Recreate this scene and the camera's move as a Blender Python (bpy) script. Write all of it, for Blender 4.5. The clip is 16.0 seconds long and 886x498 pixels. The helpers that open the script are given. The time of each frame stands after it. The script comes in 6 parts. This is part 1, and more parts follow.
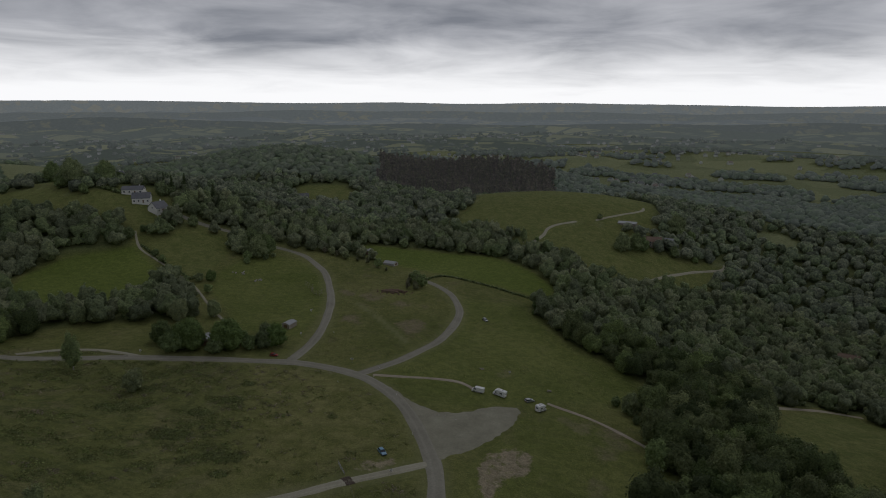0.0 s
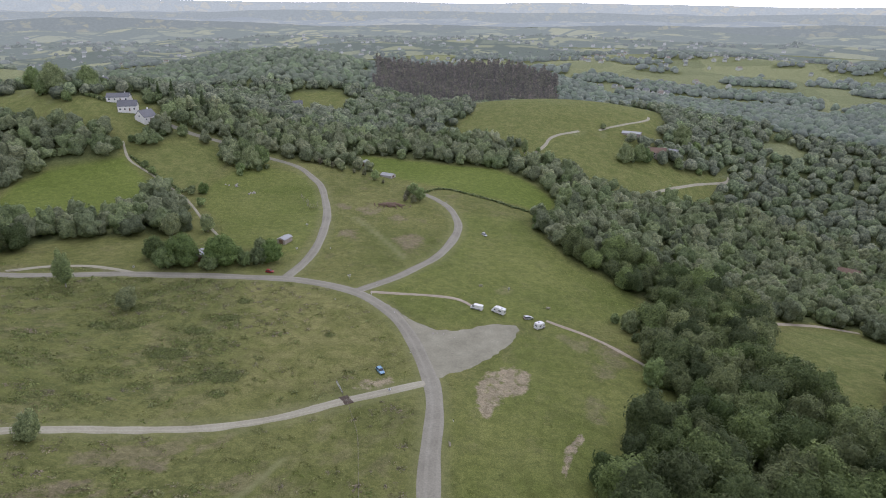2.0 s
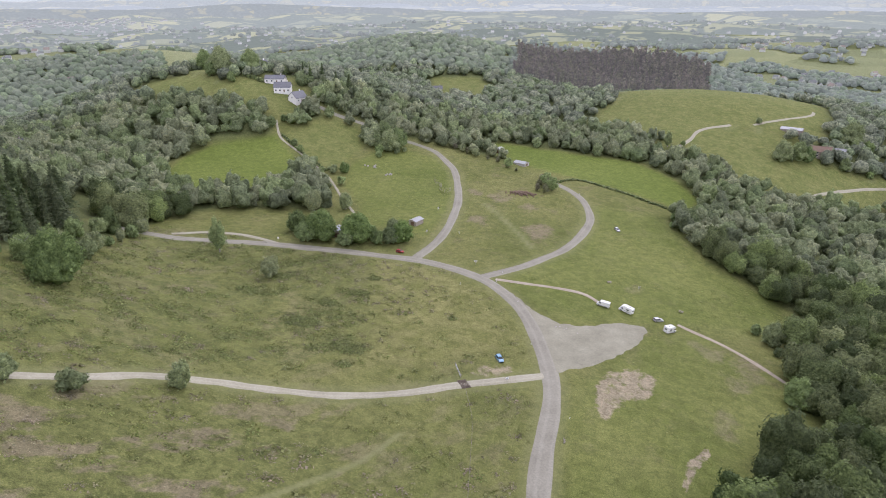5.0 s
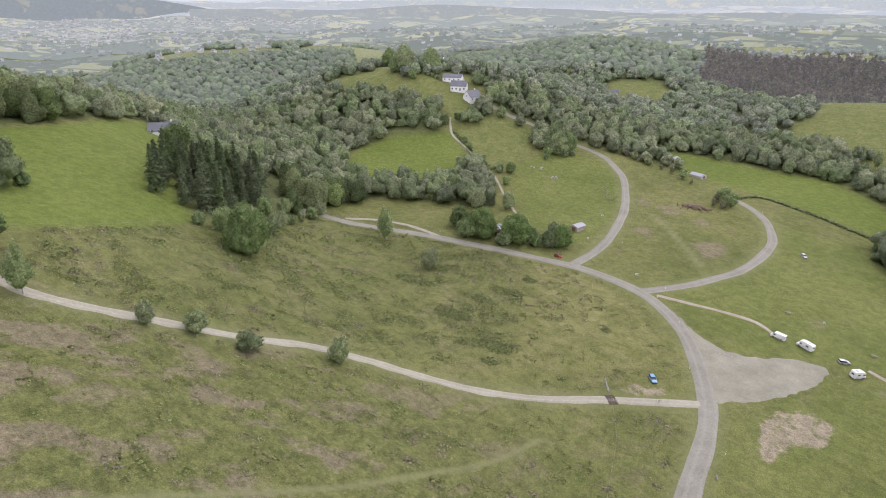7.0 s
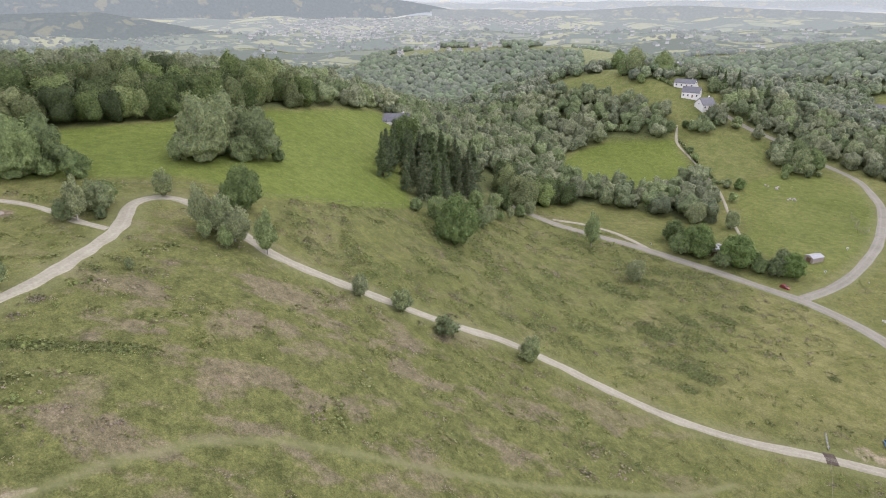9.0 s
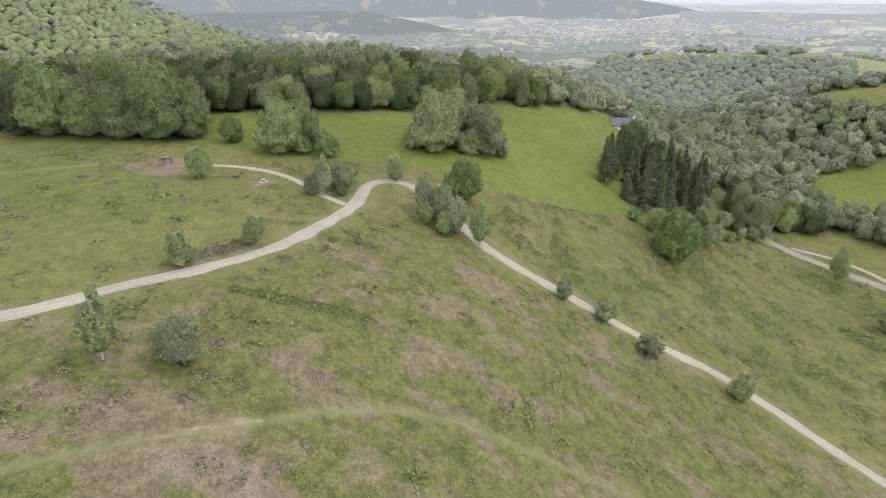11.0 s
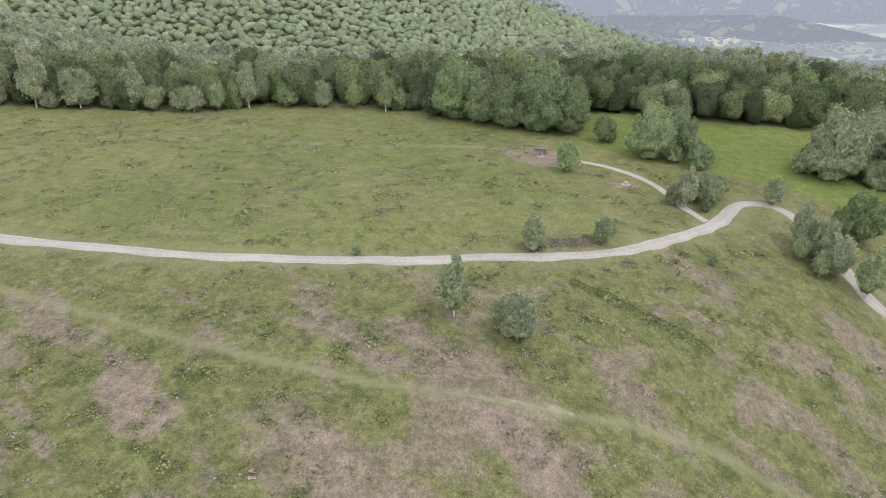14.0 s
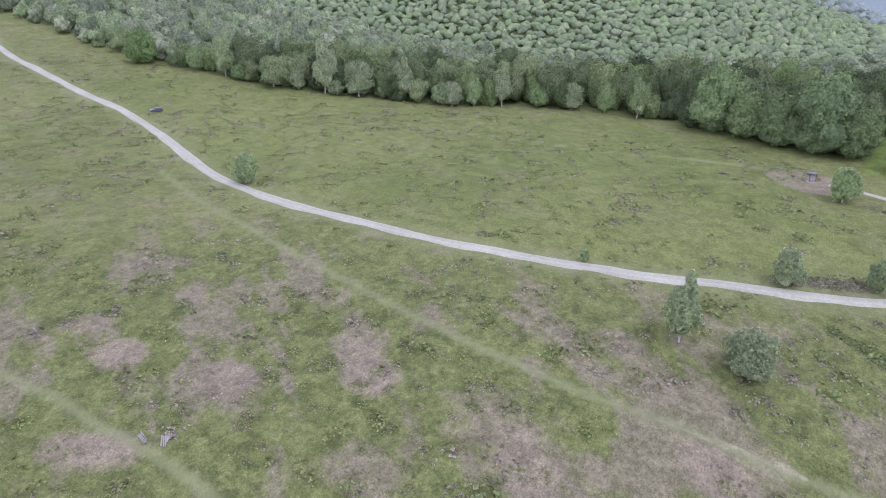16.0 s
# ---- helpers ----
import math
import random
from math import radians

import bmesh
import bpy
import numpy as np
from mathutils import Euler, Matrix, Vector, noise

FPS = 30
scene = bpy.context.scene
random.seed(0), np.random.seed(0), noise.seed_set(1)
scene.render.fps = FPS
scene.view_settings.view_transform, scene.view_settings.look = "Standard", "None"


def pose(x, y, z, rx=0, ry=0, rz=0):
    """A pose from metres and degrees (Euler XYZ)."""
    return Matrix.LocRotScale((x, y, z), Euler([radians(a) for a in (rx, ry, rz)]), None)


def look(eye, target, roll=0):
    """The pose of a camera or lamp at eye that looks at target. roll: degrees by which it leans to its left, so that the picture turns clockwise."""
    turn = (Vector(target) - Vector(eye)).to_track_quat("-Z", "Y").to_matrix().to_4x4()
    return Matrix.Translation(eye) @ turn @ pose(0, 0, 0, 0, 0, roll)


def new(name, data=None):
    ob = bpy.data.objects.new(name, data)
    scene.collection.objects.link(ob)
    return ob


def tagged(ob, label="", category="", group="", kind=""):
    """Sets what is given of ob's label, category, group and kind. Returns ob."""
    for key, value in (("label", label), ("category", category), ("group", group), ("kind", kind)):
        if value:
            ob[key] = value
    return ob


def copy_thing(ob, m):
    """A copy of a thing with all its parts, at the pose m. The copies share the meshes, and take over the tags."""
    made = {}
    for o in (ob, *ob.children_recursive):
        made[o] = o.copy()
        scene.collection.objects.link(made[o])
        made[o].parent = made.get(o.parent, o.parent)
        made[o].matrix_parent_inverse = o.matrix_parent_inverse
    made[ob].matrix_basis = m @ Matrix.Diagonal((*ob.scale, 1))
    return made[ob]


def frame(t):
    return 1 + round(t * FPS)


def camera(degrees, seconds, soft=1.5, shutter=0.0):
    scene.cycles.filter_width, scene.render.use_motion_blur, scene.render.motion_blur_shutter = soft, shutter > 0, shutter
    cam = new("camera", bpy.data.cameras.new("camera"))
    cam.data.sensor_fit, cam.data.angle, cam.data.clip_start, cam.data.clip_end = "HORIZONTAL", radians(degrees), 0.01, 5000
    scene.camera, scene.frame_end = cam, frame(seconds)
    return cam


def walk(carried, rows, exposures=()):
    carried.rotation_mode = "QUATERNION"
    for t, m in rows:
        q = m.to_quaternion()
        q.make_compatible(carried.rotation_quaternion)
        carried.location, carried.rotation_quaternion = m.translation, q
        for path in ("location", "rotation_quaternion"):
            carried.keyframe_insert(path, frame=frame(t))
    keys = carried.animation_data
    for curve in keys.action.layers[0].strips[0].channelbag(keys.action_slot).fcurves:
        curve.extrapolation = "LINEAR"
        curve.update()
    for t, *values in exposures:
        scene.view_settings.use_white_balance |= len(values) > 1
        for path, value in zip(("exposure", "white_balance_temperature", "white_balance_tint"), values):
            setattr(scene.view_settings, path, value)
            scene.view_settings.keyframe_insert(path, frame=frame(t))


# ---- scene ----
cam = camera(70.0, 16.0, soft=1.0)
PATH = [
    (0.0, pose(-0.30, -10.06, 111.00, 77.47, -0.25, -2.12)),
    (0.5, pose(-0.30, -7.45, 111.45, 75.04, -0.30, -2.20)),
    (1.0, pose(-0.20, -4.54, 111.70, 72.54, -0.36, -2.23)),
    (1.5, pose(-0.10, -2.30, 111.90, 70.66, -0.38, -2.27)),
    (2.0, pose(-0.10, -0.90, 112.00, 69.15, -0.42, -2.23)),
    (2.5, pose(0.00, 0.00, 112.00, 68.33, -0.41, -1.99)),
    (3.0, pose(0.00, 0.00, 112.00, 67.98, -0.39, -0.04)),
    (5.5, pose(0.00, 0.00, 112.00, 68.01, 0.04, 13.33)),
    (6.0, pose(0.00, 0.00, 112.00, 68.02, 0.02, 17.17)),
    (6.5, pose(0.00, 0.00, 112.00, 68.03, 0.04, 21.05)),
    (7.0, pose(0.00, 0.00, 112.00, 68.07, 0.08, 25.32)),
    (7.5, pose(0.00, 0.00, 112.00, 68.10, 0.14, 29.46)),
    (8.0, pose(0.00, 0.00, 112.00, 68.10, 0.16, 34.34)),
    (8.5, pose(0.00, 0.00, 112.00, 68.14, 0.22, 39.41)),
    (9.0, pose(0.00, 0.00, 112.00, 68.18, 0.23, 44.94)),
    (11.5, pose(0.00, 0.00, 112.00, 68.33, 0.09, 70.46)),
    (12.0, pose(0.00, 0.00, 112.00, 68.36, 0.06, 75.90)),
    (12.5, pose(0.00, 0.00, 112.00, 68.40, 0.05, 81.10)),
    (13.0, pose(0.00, 0.00, 112.00, 68.45, 0.04, 86.70)),
    (13.5, pose(0.00, 0.00, 112.00, 68.51, 0.07, 92.09)),
    (14.0, pose(0.00, 0.00, 112.00, 68.56, -0.01, 98.20)),
    (14.5, pose(0.00, 0.00, 112.00, 68.60, -0.06, 103.96)),
    (15.0, pose(0.00, 0.00, 112.00, 68.63, -0.19, 110.17)),
    (15.5, pose(0.00, 0.00, 112.00, 68.67, -0.26, 115.66)),
    (16.0, pose(0.00, 0.00, 112.00, 68.68, -0.43, 120.30)),
]
EXPOSURES = [
(0.0, -2.62, 6150, 13), (0.9, -2.62, 6150, 13), (1.2, -2.35, 6100, 14), (1.5, -1.75, 6050, 16), (1.8, -0.92, 5950, 18),
    (2.2, -0.28, 5850, 25), (2.6, -0.12, 5850, 26), (5.5, 0.0, 6060, 25), (9.0, 0.06, 6180, 24), (12.5, 0.22, 6220, 24), (14.5, 0.23, 5640, 29), (16.0, 0.23, 5280, 30),
]
walk(cam, PATH, EXPOSURES)

# ---- sky and light: a closed overcast with a bright strip low over the horizon ----
world = bpy.data.worlds.new("overcast_sky")
scene.world = world
world.use_nodes = True


def sky_nodes(tree):
    n, l = tree.nodes, tree.links
    n.clear()
    out, back = n.new("ShaderNodeOutputWorld"), n.new("ShaderNodeBackground")
    sky = n.new("ShaderNodeTexSky")
    sky.sky_type, sky.sun_disc = "NISHITA", False
    sky.sun_elevation, sky.sun_rotation = radians(52), radians(20)
    coord, split = n.new("ShaderNodeTexCoord"), n.new("ShaderNodeSeparateXYZ")
    l.new(coord.outputs["Generated"], split.inputs[0])
    # clouds lie in a flat layer: they crowd together towards the horizon
    lift = n.new("ShaderNodeMath")
    lift.operation, lift.inputs[1].default_value = "ADD", 0.10
    l.new(split.outputs["Z"], lift.inputs[0])
    flat = n.new("ShaderNodeVectorMath")
    flat.operation = "DIVIDE"
    both = n.new("ShaderNodeCombineXYZ")
    for axis in range(3):
        l.new(lift.outputs[0], both.inputs[axis])
    l.new(coord.outputs["Generated"], flat.inputs[0])
    l.new(both.outputs[0], flat.inputs[1])
    noise_a = n.new("ShaderNodeTexNoise")
    noise_a.inputs["Scale"].default_value, noise_a.inputs["Detail"].default_value = 0.9, 7
    noise_a.inputs["Roughness"].default_value, noise_a.inputs["Distortion"].default_value = 0.55, 0.4
    l.new(flat.outputs[0], noise_a.inputs["Vector"])
    clouds = n.new("ShaderNodeValToRGB")
    e = clouds.color_ramp.elements
    e[0].position, e[0].color = 0.33, (0.86, 0.90, 0.97, 1)
    e[1].position, e[1].color = 0.70, (2.1, 2.1, 2.1, 1)
    l.new(noise_a.outputs["Fac"], clouds.inputs[0])
    strip = n.new("ShaderNodeValToRGB")
    s = strip.color_ramp.elements
    s[0].position, s[0].color = 0.03, (1, 1, 1, 1)
    s[1].position, s[1].color = 0.11, (0, 0, 0, 1)
    wave = n.new("ShaderNodeMath")
    wave.operation, wave.inputs[1].default_value, wave.inputs[2].default_value = "MULTIPLY_ADD", -0.05, 0.03
    l.new(noise_a.outputs["Fac"], wave.inputs[0])
    edge = n.new("ShaderNodeMath")
    edge.operation = "ADD"
    l.new(split.outputs["Z"], edge.inputs[0])
    l.new(wave.outputs[0], edge.inputs[1])
    l.new(edge.outputs[0], strip.inputs[0])
    low = n.new("ShaderNodeMixRGB")
    l.new(strip.outputs[0], low.inputs[0])
    l.new(clouds.outputs[0], low.inputs[1])
    low.inputs[2].default_value = (3.9, 3.85, 3.65, 1)
    mix = n.new("ShaderNodeMixRGB")
    mix.inputs[0].default_value = 0.06
    dim = n.new("ShaderNodeMixRGB")
    dim.blend_type, dim.inputs[0].default_value = "MULTIPLY", 1.0
    dim.inputs[2].default_value = (0.12, 0.12, 0.12, 1)
    l.new(sky.outputs[0], dim.inputs[1])
    # an overcast sky is a little brighter towards its rim
    rim = n.new("ShaderNodeMapRange")
    rim.inputs["From Min"].default_value, rim.inputs["From Max"].default_value = 0.05, 0.45
    rim.inputs["To Min"].default_value, rim.inputs["To Max"].default_value = 1.62, 0.86
    l.new(split.outputs["Z"], rim.inputs["Value"])
    shade = n.new("ShaderNodeMixRGB")
    shade.blend_type, shade.inputs[0].default_value = "MULTIPLY", 1.0
    l.new(low.outputs[0], shade.inputs[1])
    l.new(rim.outputs[0], shade.inputs[2])
    l.new(shade.outputs[0], mix.inputs[1])
    l.new(dim.outputs[0], mix.inputs[2])
    l.new(mix.outputs[0], back.inputs[0])
    back.inputs[1].default_value = 1.0
    l.new(back.outputs[0], out.inputs[0])


sky_nodes(world.node_tree)
sun = new("sun", bpy.data.lights.new("sun", "SUN"))
sun.data.energy, sun.data.angle, sun.data.color = 1.0, radians(25), (1.0, 0.96, 0.9)
sun.matrix_world = look((0, 0, 300), (-60, -170, 0))

# ---- materials ----
def material(name, rough=0.9, spec=0.2, metal=0.0):
    m = bpy.data.materials.new(name)
    m.use_nodes = True
    b = m.node_tree.nodes["Principled BSDF"]
    b.inputs["Roughness"].default_value = rough
    b.inputs["Specular IOR Level"].default_value = spec
    b.inputs["Metallic"].default_value = metal
    return m, m.node_tree.nodes, m.node_tree.links, b


def noise_node(n, l, vector, scale, detail=4, rough=0.6):
    t = n.new("ShaderNodeTexNoise")
    t.inputs["Scale"].default_value, t.inputs["Detail"].default_value = scale, detail
    t.inputs["Roughness"].default_value = rough
    if vector is not None:
        l.new(vector, t.inputs["Vector"])
    return t.outputs["Fac"]


def ramp(n, l, fac, low, high, a=(0, 0, 0, 1), b=(1, 1, 1, 1)):
    r = n.new("ShaderNodeValToRGB")
    e = r.color_ramp.elements
    e[0].position, e[0].color, e[1].position, e[1].color = low, (*a[:3], 1), high, (*b[:3], 1)
    l.new(fac, r.inputs[0])
    return r.outputs[0]


def mix(n, l, fac, a, b, how="MIX"):
    m = n.new("ShaderNodeMixRGB")
    m.blend_type = how
    for i, v in enumerate((fac, a, b)):
        if isinstance(v, (int, float)):
            m.inputs[i].default_value = v
        elif isinstance(v, tuple):
            m.inputs[i].default_value = (*v[:3], 1)
        else:
            l.new(v, m.inputs[i])
    return m.outputs[0]


def times(n, l, a, b):
    m = n.new("ShaderNodeMath")
    m.operation = "MULTIPLY"
    for i, v in enumerate((a, b)):
        if isinstance(v, (int, float)):
            m.inputs[i].default_value = v
        else:
            l.new(v, m.inputs[i])
    return m.outputs[0]


def bump_to(n, l, shader, fac, strength, distance):
    b = n.new("ShaderNodeBump")
    b.inputs["Strength"].default_value, b.inputs["Distance"].default_value = strength, distance
    l.new(fac, b.inputs["Height"])
    l.new(b.outputs[0], shader.inputs["Normal"])


def plain(name, colour, rough=0.6, spec=0.3, metal=0.0, scale=2.0, vary=0.25, relief=0.0):
    """A surface of one colour with grain and stains at two scales."""
    m, n, l, b = material(name, rough, spec, metal)
    p = n.new("ShaderNodeTexCoord").outputs["Object"]
    fine, coarse = noise_node(n, l, p, scale * 6), noise_node(n, l, p, scale)
    dark = tuple(c * (1 - vary) for c in colour)
    light = tuple(min(1, c * (1 + vary * 0.6)) for c in colour)
    c = mix(n, l, 0.5, ramp(n, l, coarse, 0.3, 0.7, dark, light), ramp(n, l, fine, 0.3, 0.7, dark, light))
    l.new(c, b.inputs["Base Color"])
    if relief:
        bump_to(n, l, b, fine, relief, 0.05)
    return m


def foliage(name, dark, light, own=False, haze_glow=None, grain=0.95, relief=1.5, crevice_shade=1.0):
    """Leaves: a tone for each tree, speckled leaf by leaf, with soft light and dark masses. Shade in the crevices and,
    far off, a haze glow are painted in.
    """
    m, n, l, b = material(name, 0.75, 0.12)
    p = n.new("ShaderNodeNewGeometry")
    if own:
        tone = n.new("ShaderNodeObjectInfo").outputs["Random"]
    else:
        a = n.new("ShaderNodeAttribute")
        a.attribute_name = "tint"
        tone = a.outputs["Fac"]
    c = mix(n, l, tone, dark, light)
    kind = n.new("ShaderNodeMath")
    kind.operation = "FRACT"
    l.new(times(n, l, tone, 7.3), kind.inputs[0])
    c = mix(n, l, 1.0, c, ramp(n, l, kind.outputs[0], 0.25, 0.95, (1.02, 0.99, 1.04), (0.95, 1.04, 0.86)), "MULTIPLY")
    leaf = ramp(n, l, p.outputs["Random Per Island"], 0, 1, (0.86, 0.87, 0.85), (1.14, 1.13, 1.12))
    c = mix(n, l, 1.0, c, leaf, "MULTIPLY")
    mass = ramp(n, l, noise_node(n, l, p.outputs["Position"], 0.5, 5, 0.7), 0.38, 0.62, (0.86, 0.88, 0.90), (1.13, 1.11, 1.05))
    c = mix(n, l, 1.0, c, mass, "MULTIPLY")
    l.new(c, b.inputs["Base Color"])
    fine = noise_node(n, l, p.outputs["Position"], grain, 5, 0.72)
    # shade painted into the colour: bump hollows darker, raised spots lighter
    c = mix(n, l, 1.0, c, ramp(n, l, fine, 0.38, 0.62, (1 - 0.40 * crevice_shade, 1 - 0.37 * crevice_shade, 1 - 0.40 * crevice_shade), (1 + 0.38 * crevice_shade, 1 + 0.36 * crevice_shade, 1 + 0.30 * crevice_shade)), "MULTIPLY")
    l.new(c, b.inputs["Base Color"])
    bump_to(n, l, b, fine, 1.0, relief)
    glow = n.new("ShaderNodeBsdfTranslucent")
    l.new(mix(n, l, 1.0, c, (1.7, 1.75, 1.5), "MULTIPLY"), glow.inputs[0])
    both = n.new("ShaderNodeMixShader")
    both.inputs[0].default_value = 0.2
    l.new(b.outputs[0], both.inputs[1])
    l.new(glow.outputs[0], both.inputs[2])
    l.new(both.outputs[0], n["Material Output"].inputs["Surface"])
    # an even emission lays the look of haze over far leaves
    if haze_glow:
        b.inputs["Emission Color"].default_value, b.inputs["Emission Strength"].default_value = (*haze_glow, 1), 1.0
    return m


def ground_material():
    m, n, l, b = material("moor_and_meadow", 0.95, 0.1)
    p = n.new("ShaderNodeNewGeometry").outputs["Position"]

    def cover(name):
        a = n.new("ShaderNodeAttribute")
        a.attribute_name = name
        return a.outputs["Fac"]

    big = noise_node(n, l, p, 0.018, 4)
    mid = noise_node(n, l, p, 0.11, 6, 0.65)
    small = noise_node(n, l, p, 0.7, 6, 0.7)
    grain = noise_node(n, l, p, 3.5, 4, 0.7)
    # rough grass of the common
    grass = mix(n, l, ramp(n, l, big, 0.35, 0.65), (0.128, 0.150, 0.052), (0.210, 0.216, 0.092))
    grass = mix(n, l, times(n, l, ramp(n, l, mid, 0.42, 0.7), 0.6), grass, (0.240, 0.236, 0.118))
    grass = mix(n, l, times(n, l, ramp(n, l, noise_node(n, l, p, 0.22, 6, 0.7), 0.52, 0.66), 0.55), grass, (0.100, 0.122, 0.046))
    grass = mix(n, l, times(n, l, ramp(n, l, noise_node(n, l, p, 0.07, 7, 0.72), 0.56, 0.68), 0.6), grass, (0.205, 0.182, 0.120))
    # heather and dead bracken in patches
    turned, stretch = n.new("ShaderNodeMapping"), n.new("ShaderNodeMapping")
    turned.inputs["Rotation"].default_value = (0, 0, -0.96)
    stretch.inputs["Scale"].default_value = (0.05, 0.10, 0.08)
    l.new(p, turned.inputs["Vector"])
    l.new(turned.outputs[0], stretch.inputs["Vector"])
    patch = ramp(n, l, noise_node(n, l, stretch.outputs[0], 1.0, 7, 0.64), 0.515, 0.585)
    heather = mix(n, l, ramp(n, l, small, 0.35, 0.65), (0.176, 0.150, 0.112), (0.262, 0.226, 0.178))
    moss = mix(n, l, ramp(n, l, small, 0.35, 0.65), (0.128, 0.145, 0.056), (0.196, 0.206, 0.090))
    moss = mix(n, l, times(n, l, ramp(n, l, noise_node(n, l, p, 0.24, 8, 0.76), 0.51, 0.59), 0.75), moss, (0.092, 0.108, 0.044))
    heath = mix(n, l, times(n, l, patch, 0.85), moss, heather)
    c = mix(n, l, cover("heath"), grass, heath)
    tangle = ramp(n, l, noise_node(n, l, p, 0.20, 9, 0.76), 0.50, 0.56)
    fern = mix(n, l, ramp(n, l, small, 0.4, 0.6), (0.082, 0.102, 0.042), (0.135, 0.158, 0.068))
    c = mix(n, l, times(n, l, mix(n, l, 1.0, tangle, cover("scrub"), "MULTIPLY"), 0.62), c, fern)
    pale = mix(n, l, ramp(n, l, mid, 0.4, 0.6), (0.172, 0.182, 0.074), (0.248, 0.242, 0.118))
    c = mix(n, l, times(n, l, cover("straw"), 0.8), c, pale)
    dry = mix(n, l, ramp(n, l, small, 0.3, 0.7), (0.198, 0.163, 0.129), (0.302, 0.252, 0.208))
    crumb = noise_node(n, l, p, 0.5, 6, 0.75)
    c = mix(n, l, ramp(n, l, mix(n, l, 0.5, cover("dry"), crumb), 0.48, 0.72), c, dry)
    meadow = mix(n, l, ramp(n, l, big, 0.3, 0.7), (0.138, 0.184, 0.046), (0.180, 0.222, 0.066))
    meadow = mix(n, l, times(n, l, ramp(n, l, small, 0.45, 0.75), 0.35), meadow, (0.16, 0.20, 0.06))
    bloom = times(n, l, ramp(n, l, noise_node(n, l, p, 0.4, 6, 0.75), 0.58, 0.68), 0.3)
    meadow = mix(n, l, bloom, meadow, (0.30, 0.31, 0.19))
    c = mix(n, l, cover("meadow"), c, meadow)
    pasture = mix(n, l, ramp(n, l, mid, 0.3, 0.7), (0.140, 0.170, 0.062), (0.215, 0.225, 0.100))
    c = mix(n, l, cover("pasture"), c, pasture)
    # far farmland: a patchwork of fields, paled in base colour to look hazy
    v = n.new("ShaderNodeTexVoronoi")
    v.inputs["Scale"].default_value = 0.009
    l.new(p, v.inputs["Vector"])
    field = n.new("ShaderNodeSeparateColor")
    l.new(v.outputs["Color"], field.inputs[0])
    farm = mix(n, l, field.outputs[0], (0.205, 0.232, 0.140), (0.285, 0.306, 0.190))
    c = mix(n, l, cover("farm"), c, farm)
    soil = mix(n, l, ramp(n, l, small, 0.3, 0.7), (0.255, 0.214, 0.172), (0.415, 0.364, 0.308))
    patchy = noise_node(n, l, p, 0.28, 5, 0.7)
    c = mix(n, l, ramp(n, l, mix(n, l, 0.62, cover("bare"), patchy), 0.58, 0.68), c, soil)
    floor = mix(n, l, small, (0.110, 0.132, 0.064), (0.165, 0.186, 0.092))
    c = mix(n, l, cover("wood"), c, floor)
    c = mix(n, l, 1.0, c, ramp(n, l, grain, 0.38, 0.62, (0.66, 0.67, 0.55), (1.06, 1.05, 0.88)), "MULTIPLY")
    tussock = noise_node(n, l, p, 1.3, 7, 0.78)
    rough = mix(n, l, cover("meadow"), ramp(n, l, tussock, 0.40, 0.60, (0.84, 0.855, 0.83), (1.17, 1.155, 1.145)), ramp(n, l, tussock, 0.40, 0.60, (0.86, 0.88, 0.84), (1.14, 1.12, 1.14)))
    c = mix(n, l, 1.0, c, rough, "MULTIPLY")
    clump = ramp(n, l, noise_node(n, l, p, 0.3, 6, 0.72), 0.42, 0.58, (0.87, 0.88, 0.86), (1.14, 1.13, 1.13))
    c = mix(n, l, 1.0, c, clump, "MULTIPLY")
    c = mix(n, l, times(n, l, cover("worn"), 0.62), c, mix(n, l, small, (0.190, 0.202, 0.088), (0.270, 0.270, 0.138)))
    l.new(c, b.inputs["Base Color"])
    bump_to(n, l, b, mix(n, l, 0.35, tussock, grain), 0.7, 0.6)
    return m


def road_material(name, dark, light, streak):
    m, n, l, b = material(name, 0.9, 0.2)
    p = n.new("ShaderNodeNewGeometry").outputs["Position"]
    a = n.new("ShaderNodeAttribute")
    a.attribute_name = "across"
    big, small = noise_node(n, l, p, 0.12, 5), noise_node(n, l, p, 1.6, 6, 0.7)
    c = mix(n, l, ramp(n, l, big, 0.3, 0.7), dark, light)
    turn = times(n, l, a.outputs["Fac"], 12.56)
    sine = n.new("ShaderNodeMath")
    sine.operation = "SINE"
    l.new(turn, sine.inputs[0])
    c = mix(n, l, times(n, l, ramp(n, l, sine.outputs[0], 0.2, 0.9), 0.35), c, streak)
    c = mix(n, l, 1.0, c, ramp(n, l, small, 0.3, 0.7, (0.8, 0.8, 0.8), (1.15, 1.15, 1.15)), "MULTIPLY")
    l.new(c, b.inputs["Base Color"])
    bump_to(n, l, b, small, 0.4, 0.05)
    return m


GROUND = ground_material()
ASPHALT = road_material("worn_asphalt", (0.226, 0.214, 0.169), (0.295, 0.282, 0.227), (0.336, 0.324, 0.265))
PARKING = road_material("parking_gravel", (0.230, 0.221, 0.163), (0.326, 0.314, 0.236), (0.312, 0.300, 0.225))
GRAVEL = road_material("pale_gravel", (0.298, 0.281, 0.209), (0.377, 0.359, 0.275), (0.423, 0.405, 0.312))
DIRT = road_material("dirt_track", (0.28, 0.24, 0.18), (0.42, 0.37, 0.29), (0.46, 0.40, 0.32))
OAK = foliage("broadleaf_foliage", (0.082, 0.112, 0.051), (0.262, 0.305, 0.148), grain=1.25, relief=1.4, crevice_shade=1.15)
